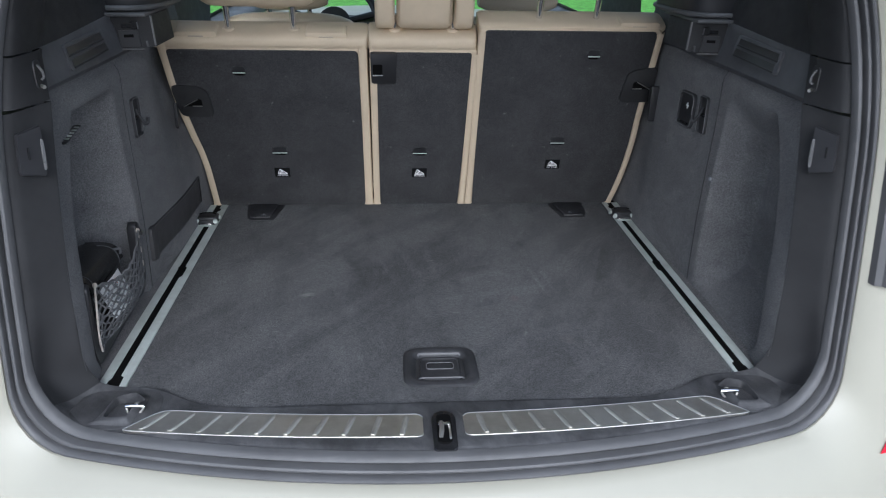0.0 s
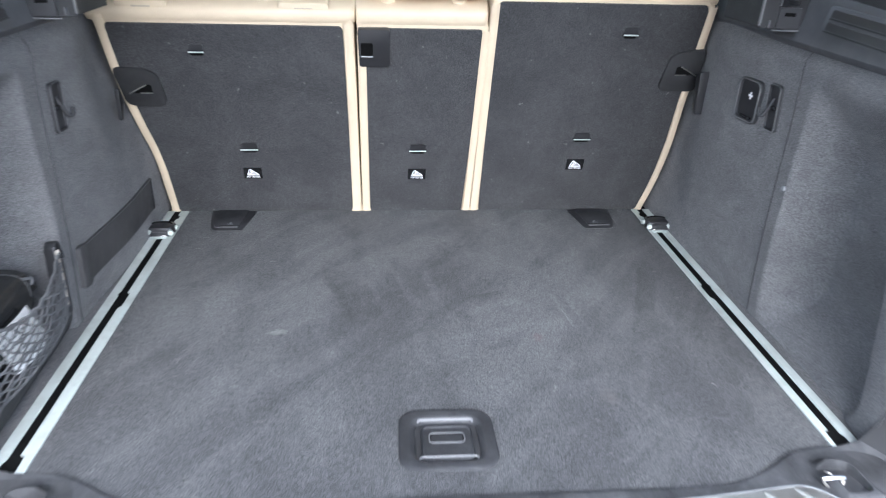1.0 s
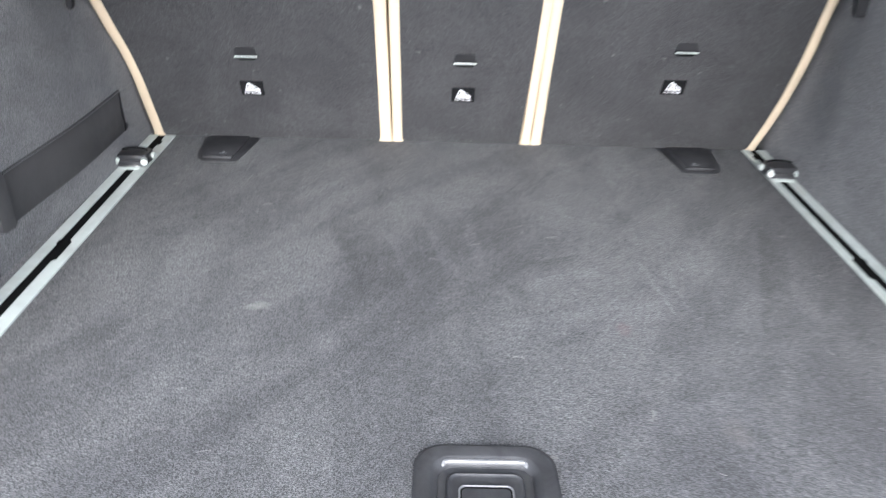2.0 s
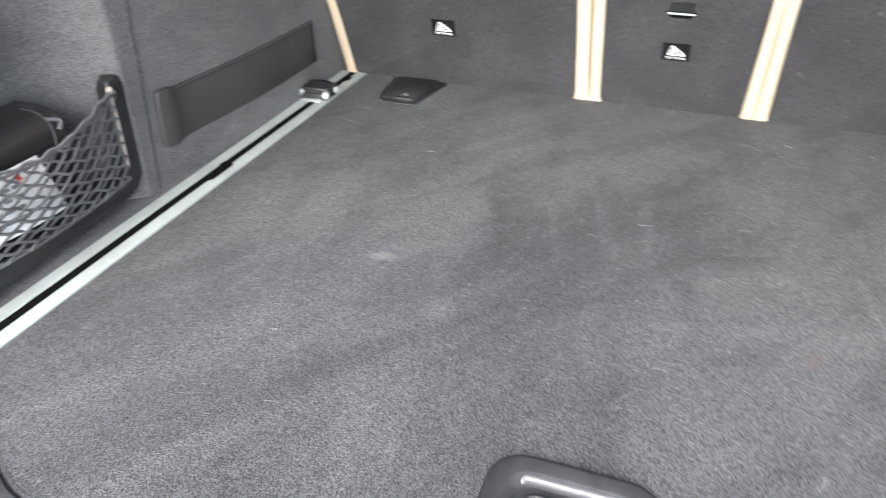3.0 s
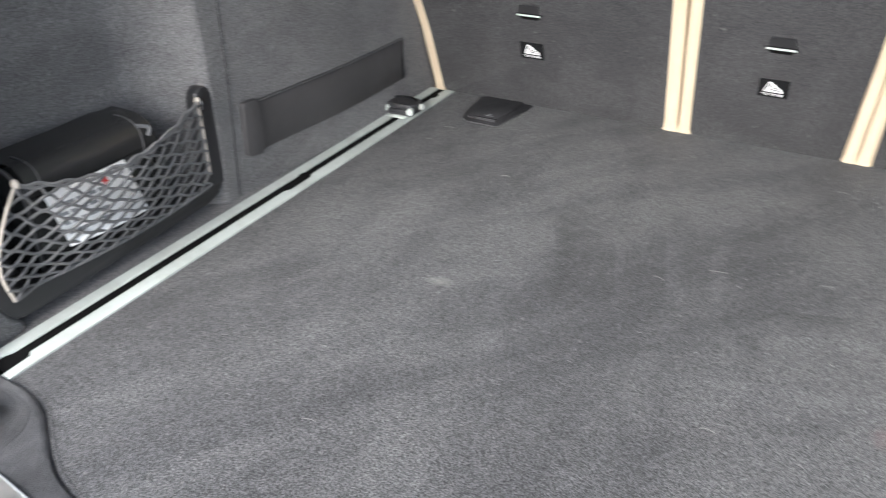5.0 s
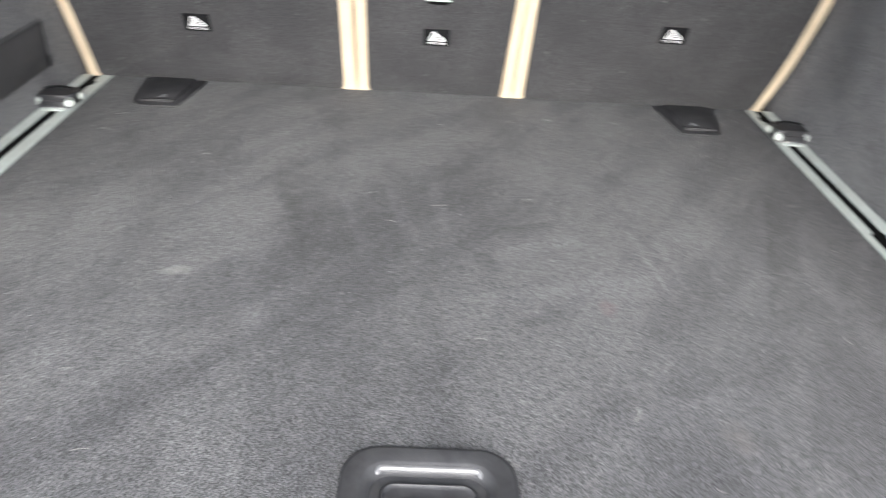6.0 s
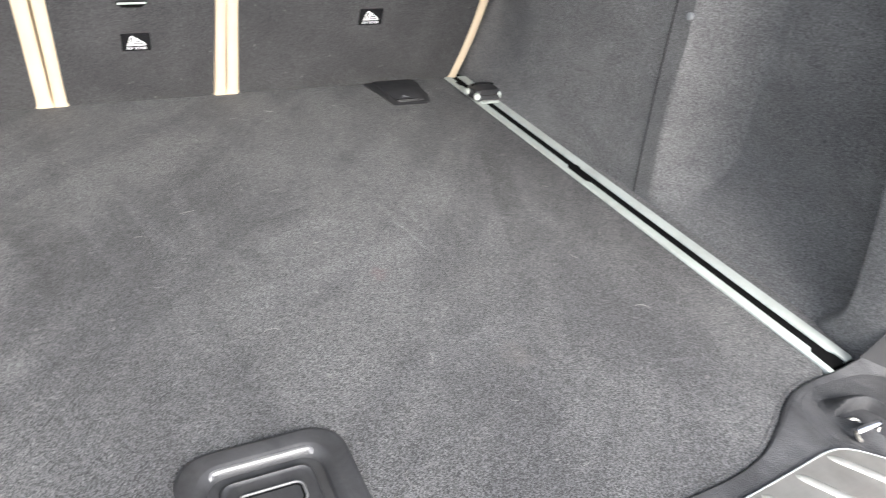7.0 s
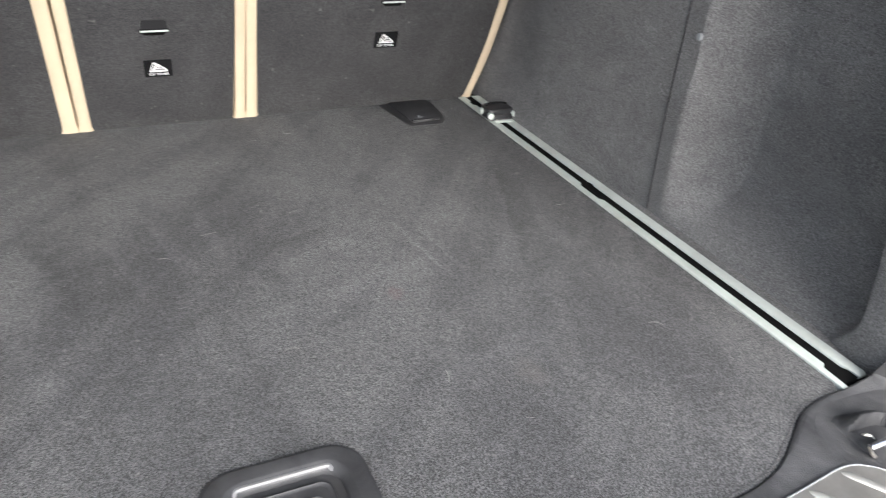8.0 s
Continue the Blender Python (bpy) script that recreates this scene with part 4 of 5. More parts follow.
socket = thing("power_socket", wall_point(1, 0.49, 0.33, 0), "black power socket with a closed lid on the side wall", "socket")
o = [(0.490 + a, 0.330 + b_) for a, b_ in rounded(-0.033, 0.033, -0.036, 0.036, 0.013, 6)]
i = [(0.490 + a, 0.330 + b_) for a, b_ in rounded(-0.028, 0.028, -0.031, 0.031, 0.010, 6)]
part("bezel", ring_prism(o, i, -0.002, 0.006, RW), COVER, socket)
edge = [RW(0.490 + a, 0.330 + b_, 0.0062) for a, b_ in rounded(-0.0305, 0.0305, -0.0335, 0.0335, 0.0115, 6)]
part("bezel_edge", tube(edge + edge[:2], 0.0012, 6), SHEEN, socket)
lid = part("lid", prism(i, -0.002, 0.0025, RW), BLACK, socket)
part("mark", prism([(0.488 + a, 0.338 + b_) for a, b_ in ((-0.006, -0.0015), (-0.0015, -0.0015), (-0.0015, -0.006), (0.0015, -0.006), (0.0015, -0.0015), (0.006, -0.0015), (0.006, 0.0015), (0.0015, 0.0015), (0.0015, 0.006), (-0.0015, 0.006), (-0.0015, 0.0015), (-0.006, 0.0015))], 0.002, 0.0032, RW), WHITE_INK, lid)
part("latch", box(*sorted((RW(0.49, 0.305, 0)[0], RW(0.49, 0.305, 0.007)[0])), 0.474, 0.506, 0.300, 0.304, 0.001, 1), GLOSS, socket)

clip = prism([(0.337 + 0.0042 * math.cos(a), 0.227 + 0.0042 * math.sin(a)) for a in np.linspace(0, 2 * math.pi, 14, endpoint=False)], -0.002, 0.0035, RW, 0.001, 2)
solid("trim_clip", clip, GREY_INK, "pale plastic trim clip in the carpeted wall", "clip")

# smooth panel low on the left wall, with its end cap
vent = thing("tool_panel", wall_point(-1, 0.58, 0.04, 0), "smooth black plastic panel low on the carpeted wall", "panel")


def wall_patch(side, y0, y1, z0, z1, c, n=24):
    """A raised panel that follows the wall's curve."""
    f = on_wall(side)
    rows = []
    for y, k in [(y0, -0.003), (y0, c * 0.6), (y0 + 0.002, c)] + [(y, c) for y in np.linspace(y0 + 0.004, y1 - 0.004, n)] + [(y1 - 0.002, c), (y1, c * 0.6), (y1, -0.003)]:
        rows.append([f(y, z, min(k, h)) for z, h in ((z0, -0.003), (z0, c * 0.6), (z0 + 0.002, c), ((z0 + z1) / 2, c), (z1 - 0.002, c), (z1, c * 0.6), (z1, -0.003))])
    return loft(rows)


part("panel", wall_patch(-1, 0.407, 0.7255, 0.0445, 0.1060, 0.0028), PANEL, vent)
part("top_edge", wall_patch(-1, 0.407, 0.7290, 0.1065, 0.1090, 0.0042), BLACK, vent)
part("front_edge", wall_patch(-1, 0.7260, 0.7290, 0.0445, 0.1060, 0.0042, 2), BLACK, vent)
# pale lines on two rims, the bevel's highlight put into the colour
worn = on_wall(-1)
part("highlight_edge", tube([worn(y, 0.1087, 0.0046) for y in np.linspace(0.409, 0.7275, 24)], 0.0006, 6), SHEEN, vent, "thin pale edge, highlight in its colour")
part("highlight_edge", tube([worn(0.7280, z, 0.0046) for z in np.linspace(0.1085, 0.060, 8)], 0.0006, 6), SHEEN, vent, "thin pale edge, highlight in its colour")
part("end_cap", prism(soften([(0.377, 0.046), (0.406, 0.042), (0.406, 0.113), (0.380, 0.114)], 0.005), -0.003, 0.0075, LW, 0.003, 3), PANEL, vent)

grille = thing("air_grille", (XC - 0.60, 0.14, 0.378), "small dark air grille with pale slats in the wall recess", "grille")
gr = lambda a, b_, c: (XC - 0.5560 - 0.75 * b_ + c * 0.6, 0.102 + 0.92 * a, 0.364 + 0.15 * a - 0.10 * b_ + c * 0.6)
part("frame", prism(soften([(0, -0.008), (0.070, -0.004), (0.075, 0.014), (0.005, 0.012)], 0.004), -0.004, 0.002, gr, 0.0008, 1), BLACK, grille)
for k in range(5):
    part("slat", prism([(0.010 + 0.0115 * k, -0.004), (0.0145 + 0.0115 * k, -0.003), (0.0185 + 0.0115 * k, 0.009), (0.014 + 0.0115 * k, 0.008)], 0.0018, 0.0036, gr), ALU, grille)

for side in (-1, 1):
    # vents in the plastic band
    v = thing("band_vent", (XC + side * 0.556, 0.26, 0.46), "black slotted vent in the plastic band above the carpet", "vent", "vents above the side walls")
    f = lambda a, b_, c: (XC + side * (0.5490 + 0.32 * (b_ - 0.455) - c), a, b_ + 0.035 * (a - 0.26))
    part("surround", prism(soften([(0.165, 0.461), (0.335, 0.461), (0.340, 0.498), (0.175, 0.498)], 0.008), -0.004, 0.0008, f, 0.0006, 1), TRIM, v)
    for z0 in (0.4665, 0.4835):
        part("slot", prism(soften([(0.178, z0), (0.326, z0), (0.327, z0 + 0.010), (0.182, z0 + 0.010)], 0.002), 0.0004, 0.0014, f), BLACK, v)
        part("blade", prism([(0.178, z0 - 0.003), (0.326, z0 - 0.003), (0.326, z0 - 0.0010), (0.178, z0 - 0.0010)], 0.0004, 0.0022, f), PILLAR, v)
    # cassette mount of the load cover
    m_ = thing("cover_mount", (XC + side * 0.53, 0.46, 0.455), "black load cover mount with pale edges above the wall", "mount", "load cover mounts")
    g = lambda a, b_, c: (XC + side * (0.568 - 0.077 * a), 0.400 - c, 0.5135 - 0.058 * b_)
    part("body", prism(soften([(0.0, 0.0), (0.93, -0.03), (1.0, 0.90), (0.04, 1.0)], 0.03), -0.12, 0.0, g, 0.002, 2), PILLAR, m_)
    for edge in ([(0.0, 0.0), (0.03, 0.0), (0.07, 1.0), (0.04, 1.0)], [(0.04, 0.972), (0.72, 0.962), (0.72, 0.995), (0.04, 1.0)], [(0.93, -0.02), (0.965, -0.02), (1.0, 0.86), (0.97, 0.86)]):
        part("edge", prism(edge, -0.002, 0.0025, g, 0.0006, 1), SHEEN, m_)
    part("sub_plate", prism(soften([(0.18, 0.42), (0.62, 0.40), (0.66, 0.92), (0.20, 0.92)], 0.02), -0.002, 0.003, g, 0.001, 1), COVER, m_)
    part("slot", prism(soften([(0.30, 0.54), (0.52, 0.53), (0.52, 0.62), (0.30, 0.63)], 0.01), 0.002, 0.0036, g), VOID, m_)
    part("slot", prism(soften([(0.26, 0.24), (0.50, 0.22), (0.50, 0.36), (0.26, 0.36)], 0.02), -0.002, 0.0015, g), GLOSS, m_)
    latch = part("latch", prism(soften([(0.49, 0.14), (0.63, 0.14), (0.65, 0.38), (0.50, 0.38)], 0.03), -0.002, 0.005, g, 0.0012, 2), GLOSS, m_)
    part("latch_edge", prism([(0.625, 0.16), (0.640, 0.16), (0.655, 0.37), (0.640, 0.37)], 0.002, 0.0058, g), RUBBER, latch)
    part("tab", prism(soften([(0.79, 0.72), (0.83, 0.72), (0.84, 0.90), (0.80, 0.90)], 0.01), -0.002, 0.006, g, 0.001, 1), RUBBER, m_)
    part("ledge", box(*sorted((XC + side * 0.500, XC + side * 0.580)), 0.385, 0.56, 0.5140, 0.5200, 0.002, 2), RUBBER, m_)
    # belt housing beside the seat back
    h = thing("belt_housing", (XC + side * 0.56, 0.58, 0.52), "black moulded seat belt housing with a pale rim", "belt housing", "belt housings")
    rows = [[(XC + side * (0.565 + 0.075 * k * squash(math.cos(t_), 0.6)), 0.53 + 0.13 * k * squash(math.sin(t_), 0.6), z) for t_ in np.linspace(0, 2 * math.pi, 24, endpoint=False)] for z, k in ((0.521, 0.80), (0.526, 0.95), (0.56, 1.0), (0.62, 0.98), (0.72, 0.85), (0.80, 0.7))]
    part("shell", loft(rows, True, True), BLACK, h)
    part("rim", tube([(XC + side * (0.565 + 0.074 * squash(math.cos(t_), 0.6)), 0.53 + 0.129 * squash(math.sin(t_), 0.6), 0.5265) for t_ in np.linspace(0, 2 * math.pi, 40)], 0.005, 8), RUBBER, h)
    # chrome hook on the pillar
    k = thing("pillar_hook", (XC + side * 0.545, 0.045, 0.465), "chrome hook in a dark socket on the pillar trim", "hook", "pillar hooks")
    q = lambda a, b_, c: (XC + side * (0.548 - c), 0.047 + a, 0.477 + b_)
    part("socket", prism(rounded(-0.010, 0.010, -0.020, 0.018, 0.007, 5), -0.012, 0.0012, q, 0.001, 1), COVER, k)
    part("hook", tube(spline([q(-0.004, 0.012, 0.003), q(-0.004, 0.004, 0.008), q(-0.004, -0.004, 0.009), q(-0.006, -0.008, 0.006)], 5), 0.0019, 8), RUBBER, k)
    part("stub", tube([q(0.002, -0.017, 0.0), q(-0.003, -0.018, 0.007)], 0.0026, 10), STEEL, k)
    # lamp unit on the lower pillar cover
    u = thing("pillar_lamp", (XC + side * 0.55, 0.0, 0.36), "small boot lamp with a milky strip in the pillar trim", "lamp", "boot lamps")
    w_ = lambda a, b_, c: (XC + side * (0.5395 + 0.032 * a - c), 0.026 - 0.045 * a - 0.6 * c + 0.10 * b_, 0.385 + b_)
    part("cover", prism(soften([(0.30, -0.040), (0.95, -0.030), (0.92, 0.022), (0.30, 0.030)], 0.03, 3), 0.002, 0.0072, w_, 0.002, 2), BLACK, u)
    part("lens", prism(soften([(0.30, -0.030), (0.37, -0.030), (0.37, 0.012), (0.30, 0.011)], 0.02, 3), 0.004, 0.0090, w_, 0.001, 1), LAMP_LENS, u)
    part("switch", prism(soften([(0.68, -0.012), (0.72, -0.012), (0.72, 0.004), (0.68, 0.004)], 0.01, 2), 0.006, 0.0085, w_), GLOSS, u)


# ---------------------------------------------------------------- net pocket on the left wall
pocket = thing("net_pocket", (XC - 0.55, 0.19, 0.0), "black plastic pocket frame with a stretched cord net", "net pocket")
fr = lambda y, z, c: (XC - 0.5545 + c + 0.011 * (1 - smooth(0.05, 0.085, y)), y, z)
U = [(0.046, 0.153), (0.038, 0.060), (0.037, 0.035), (0.050, 0.012), (0.308, 0.012), (0.334, 0.022), (0.338, 0.040), (0.339, 0.149), (0.318, 0.149), (0.313, 0.052), (0.300, 0.033), (0.068, 0.032), (0.058, 0.040), (0.056, 0.068), (0.069, 0.150)]
part("frame", prism(soften(U, 0.010, 4), -0.012, 0.004, fr, 0.003, 2), BLACK, pocket)
part("inner_rail", tube(spline([fr(0.317, 0.145, 0.004), fr(0.3155, 0.10, 0.004), fr(0.314, 0.05, 0.004), fr(0.305, 0.041, 0.004)], 6), 0.0018, 8), SHEEN, pocket)


def net_point(a, b_):
    """a from the rear to the front end, b_ from the bottom to the top edge."""
    y = 0.052 + 0.262 * a + (0.038 * b_ * b_ - 0.010 * math.sin(math.pi * min(max(b_, 0), 1))) * (1 - a) ** 2
    sag = 0.020 * max(math.sin(math.pi * a), 0.0) ** 0.9
    z = 0.036 + b_ * (0.100 - sag - 0.004 * (1 - a))
    out = 0.005 + 0.024 * math.sin(math.pi * min(max(0.06 + 0.88 * a, 0), 1)) * (0.35 + 0.65 * math.sin(math.pi * (0.15 + 0.55 * b_)))
    return fr(y, z, out)


def twisted(points, r, pitch, strands=2, sides=5):
    """A cord laid from strands that wind round one another."""
    length = sum((Vector(q) - Vector(p)).length for p, q in zip(points, points[1:]))
    line = even(points, max(int(length / pitch * 7), 8))
    b = bmesh.new()
    for k in range(strands):
        path = []
        for i, p in enumerate(line):
            d = (line[min(i + 1, len(line) - 1)] - line[max(i - 1, 0)]).normalized()
            u = d.cross(Vector((0.13, 0.31, 0.94))).normalized()
            w = d.cross(u)
            q = 2 * math.pi * (i / 7 + k / strands)
            path.append(p + (u * math.cos(q) + w * math.sin(q)) * r * 0.55)
        tube(path, r * 0.62, sides, b)
    return b


NA, NB = 10, 7
for fam in (1, -1):
    for k in range(-NB, NA + NB + 1):
        pts = []
        for j in range(4 * NB + 1):
            bb = j / (4 * NB)
            aa = (k + fam * bb * NB) / NA + 0.006 * fam * math.sin(bb * NB * 2 * math.pi) * 0.8
            bw = bb + 0.018 * math.sin(bb * NB * math.pi * 2)
            if -0.001 <= aa <= 1.001:
                p = net_point(aa, min(max(bw, 0), 1))
                pts.append((p[0] + 0.0012 * fam * math.cos(bb * NB * math.pi), p[1], p[2]))
        if len(pts) > 3:
            part("cord", twisted(pts, 0.0015, 0.0042), CORD, pocket)
for off in (0.0, 0.0026):
    part("top_cord", twisted([(p[0] + 0.001 * math.sin(40 * a), p[1], p[2] + off + 0.0012 * math.sin(55 * a + off * 900)) for a in np.linspace(0, 1, 60) for p in (net_point(a, 1.0),)], 0.0018, 0.0046), CORD, pocket)
part("bottom_cord", tube([net_point(a, 0.0) for a in np.linspace(0, 1, 40)], 0.0018, 6), CORD, pocket)
part("elastic", tube(spline([net_point(0, 1.0), net_point(0, 0.7), net_point(0, 0.35), net_point(0, 0.0)], 6), 0.0016, 8), TAN, pocket, "pale elastic cord")
part("elastic", tube(spline([net_point(1, 1.0), net_point(1, 0.6), net_point(1, 0.15)], 6), 0.0016, 8), TAN, pocket, "pale elastic cord")
for a in (0, 1):
    p = Vector(net_point(a, 1.02))
    b = bmesh.new()
    bmesh.ops.create_uvsphere(b, u_segments=12, v_segments=8, radius=0.0040, matrix=Matrix.Translation(p) @ Matrix.Diagonal((1, 0.8, 1.3, 1)))
    part("knob", b, TAN, pocket, "pale plastic end knob")
part("front_hook", tube(spline([fr(0.318, 0.140, 0.004), fr(0.316, 0.138, 0.012), fr(0.315, 0.130, 0.013)], 4), 0.003, 8), GLOSS, pocket)

# soft pouch behind the net
bag = thing("pouch", (XC - 0.585, 0.18, 0.0), "soft black leatherette pouch standing behind the net", "pouch")
rows = []
for i in range(25):
    s_ = -1 + 2 * i / 24
    k = max(1 - abs(s_) ** 9, 0) ** 0.45
    y = 0.186 + 0.086 * s_
    row = []
    for j in range(28):
        t_ = 2 * math.pi * j / 28
        cx, cz = squash(math.cos(t_), 0.60), squash(math.sin(t_), 0.62)
        wr = 0.0034 * noise.noise((y * 34, cx * 2.4, cz * 2.4)) + 0.0012 * noise.noise((y * 90, cx * 5, cz * 5))
        row.append((XC - 0.606 + (0.040 * (0.35 + 0.65 * k)) * cx + 0.010 * max(cz, 0) * cx + wr, y, 0.0690 + (0.0660 * (0.70 + 0.30 * k)) * cz + wr + 0.003 * s_ * max(cz, 0)))
    rows.append(row)
part("body", loft(rows, True, True), BAGSKIN, bag, "", 70)
skin = lambda t_, y, out: (XC - 0.606 + (0.040 + out) * squash(math.cos(t_), 0.60) + 0.010 * max(squash(math.sin(t_), 0.62), 0) * squash(math.cos(t_), 0.60), y, 0.0690 + (0.0660 + out) * squash(math.sin(t_), 0.62))
part("flap_seam", tube([skin(0.40 + 0.05 * math.sin(y * 30), y, 0.0012) for y in np.linspace(0.108, 0.264, 30)], 0.0012, 6), BAGSKIN, bag)
part("flap", loft([[skin(t_, y, 0.0024) for t_ in np.linspace(0.42, 1.70, 14)] for y in np.linspace(0.110, 0.262, 20)]), BAGSKIN, bag)
for yy in (0.117, 0.238):
    part("seam", tube([skin(t_, yy + 0.008 * math.sin(1.6 * t_), 0.0030) for t_ in np.linspace(0.35, 1.5, 16)], 0.0008, 5), RUBBER, bag, "pale stitched seam")
part("end_piping", tube([skin(t_, 0.1045, -0.001) for t_ in np.linspace(-1.2, 1.5, 24)], 0.0016, 6), RUBBER, bag)
part("tab", tube(spline([skin(0.95, 0.246, 0.003), skin(0.75, 0.256, 0.006), skin(0.60, 0.252, 0.004)], 5), 0.0022, 8), SHEEN, bag, "small worn pull tab")

# paper tucked between net and pouch
leaf = thing("leaflet", (XC - 0.54, 0.19, 0.05), "white printed leaflet tucked behind the net", "leaflet")
pa = lambda a, b_, c: (XC - 0.5430 + c - 0.40 * b_ + 0.004 * math.sin((a + 0.05) * 30), 0.163 + a, 0.0845 + b_ - 0.04 * a)
b = bmesh.new()
edge = lambda a: 0.0265 - 0.30 * max(-0.030 - a, 0)
grid = [[b.verts.new(pa(a, -0.0260 + (edge(a) + 0.0260) * c, 0.0)) for a in np.linspace(-0.047, 0.047, 16)] for c in np.linspace(0, 1, 6)]
for r, s_ in zip(grid, grid[1:]):
    for i in range(15):
        b.faces.new((r[i], r[i + 1], s_[i + 1], s_[i]))
part("sheet", b, PAPER, leaf)
rnd = random.Random(11)
for k in range(4):
    a = -0.042
    while a < 0.004 - 0.002 * k:
        w = rnd.uniform(0.005, 0.011)
        z = 0.010 - 0.0085 * k
        part("print_line", prism([(a, z), (a + w, z), (a + w, z + 0.0030), (a, z + 0.0030)], 0.0003, 0.0007, pa), GREY_INK, leaf)
        a += w + 0.0028
part("red_mark", prism([(0.015 + 0.0052 * (1 if i % 2 else 0.45) * math.cos(i * math.pi / 5), 0.0175 + 0.0052 * (1 if i % 2 else 0.45) * math.sin(i * math.pi / 5)) for i in range(10)], 0.0003, 0.0009, pa), RED_INK, leaf)


# ---------------------------------------------------------------- fittings on the seat backs
def tether_slot(seat, u, z, w=0.017):
    s_ = part("tether_slot", prism(soften([(u - w, z - 0.005), (u + w, z - 0.005), (u + w * 0.90, z + 0.0095), (u - w * 0.90, z + 0.0095)], 0.003), -0.006, 0.0026, on_seat), BLACK, seat, "dark tether slot")
    part("bar", tube([on_seat(u - w * 1.1, z - 0.0045, 0.0045), on_seat(u + w * 1.1, z - 0.0045, 0.0045)], 0.0022, 8), GLOSS, s_, "black glossy bar")
    # black strip under the bar, its contact shadow put into the colour
    part("slot_shade", prism(soften([(u - w * 0.72, z - 0.0120), (u + w * 0.72, z - 0.0120), (u + w * 1.08, z - 0.0052), (u - w * 1.08, z - 0.0052)], 0.0015), 0.0, 0.0032, on_seat), VOID, s_)
    # pale line along the glossy bar, its highlight put into the colour
    part("bar_glint", tube([on_seat(u - w * 1.04, z - 0.0040, 0.0064), on_seat(u + w * 1.04, z - 0.0040, 0.0064)], 0.0013, 6), ALU, s_)


def tether_sign(seat, u, z):
    s_ = part("tether_sign", prism(rounded(u - 0.0188, u + 0.0188, z - 0.0130, z + 0.0130, 0.0008, 2), 0.0, 0.0026, on_seat), GLOSS, seat, "small black sign with a white child seat symbol")
    f = lambda a, b_, c: on_seat(u + 1.12 * a, z + 1.12 * b_, c)
    glyph = [(-0.0105, -0.0045), (-0.0085, 0.0020), (-0.0060, 0.0080), (-0.0030, 0.0088), (-0.0010, 0.0062), (0.0015, 0.0056), (0.0040, 0.0030), (0.0070, 0.0012), (0.0100, -0.0015), (0.0112, -0.0045)]
    part("symbol", prism(glyph, 0.0026, 0.0031, f), WHITE_INK, s_)
    for pts in (((-0.0080, -0.0030), (-0.0066, 0.0022), (-0.0052, 0.0066)), ((-0.0040, 0.0066), (-0.0044, 0.0020), (-0.0030, -0.0010), (0.0080, -0.0020)), ((-0.0014, 0.0044), (-0.0012, 0.0012), (0.0060, 0.0006)), ((0.0016, 0.0040), (0.0030, 0.0022))):
        part("symbol_line", tube([f(a, b_, 0.0031) for a, b_ in pts], 0.0008, 5), GLOSS, s_)
    part("caption", lettering("TOP TETHER", 0.0047, lambda a, b_, c: on_seat(u + a, z - 0.0106 + b_, 0.0029 + c), 0.0002), WHITE_INK, s_)


for seat, us, slots, uz in ((seat_l, -0.3255, 0.163, 0.368), (seat_c, 0.0160, 0.161, None), (seat_r, 0.3545, 0.190, 0.412)):
    tether_slot(seat, us - (0.0 if seat is not seat_r else -0.002), slots)
    tether_sign(seat, us - (0.001 if seat is seat_l else 0.0), {seat_l: 0.1000, seat_c: 0.0975, seat_r: 0.1220}[seat])
tether_slot(seat_l, -0.3920, 0.369, 0.0135)
tether_slot(seat_r, 0.4050, 0.413, 0.0135)


def lock_plate(seat, o, hx, hz, side):
    p = part("lock_plate", prism(soften(o, 0.012, 4), -0.004, 0.0075, on_seat, 0.002, 2), PILLAR, seat, "black plastic lock cover")
    f = lambda a, b_, c: on_seat(hx + side * a, hz + b_, c)
    part("opening", prism(soften([(-0.022, -0.006), (0.014, -0.006), (0.014, 0.010), (0.004, 0.012)], 0.002), 0.006, 0.0082, f), VOID, p)
    part("catch_bar", tube([f(-0.028, -0.006, 0.010), f(-0.006, 0.006, 0.010), f(0.006, 0.012, 0.010)], 0.0011, 8), STEEL, p)
    part("catch_edge", tube([f(-0.008, -0.005, 0.009), f(0.014, -0.005, 0.009)], 0.0010, 8), STEEL, p)


lock_plate(seat_l, [(-0.550, 0.334), (-0.490, 0.331), (-0.470, 0.318), (-0.464, 0.264), (-0.475, 0.256), (-0.538, 0.258)], -0.500, 0.290, 1)
lock_plate(seat_r, [(0.560, 0.385), (0.508, 0.376), (0.494, 0.366), (0.486, 0.306), (0.494, 0.297), (0.562, 0.298)], 0.525, 0.338, -1)
p = part("lock_plate", prism(soften([(-0.100, 0.412), (-0.042, 0.412), (-0.042, 0.341), (-0.098, 0.341)], 0.004), -0.004, 0.0070, on_seat, 0.0015, 2), BLACK, seat_c, "black plastic lock cover")
part("opening", prism(soften([(-0.095, 0.363), (-0.073, 0.363), (-0.073, 0.387), (-0.095, 0.387)], 0.003), 0.006, 0.0078, on_seat), VOID, p)
part("catch_edge", tube([on_seat(-0.095, 0.362, 0.0085), on_seat(-0.073, 0.362, 0.0085)], 0.0017, 8), BRIGHT, p)
part("catch_edge", tube([on_seat(-0.0955, 0.362, 0.0085), on_seat(-0.0965, 0.376, 0.0085)], 0.0012, 8), BRIGHT, p)
strap = thing("belt_tongue", (XC + 0.545, 0.66, 0.26), "black belt guide hanging beside the seat back", "belt guide")
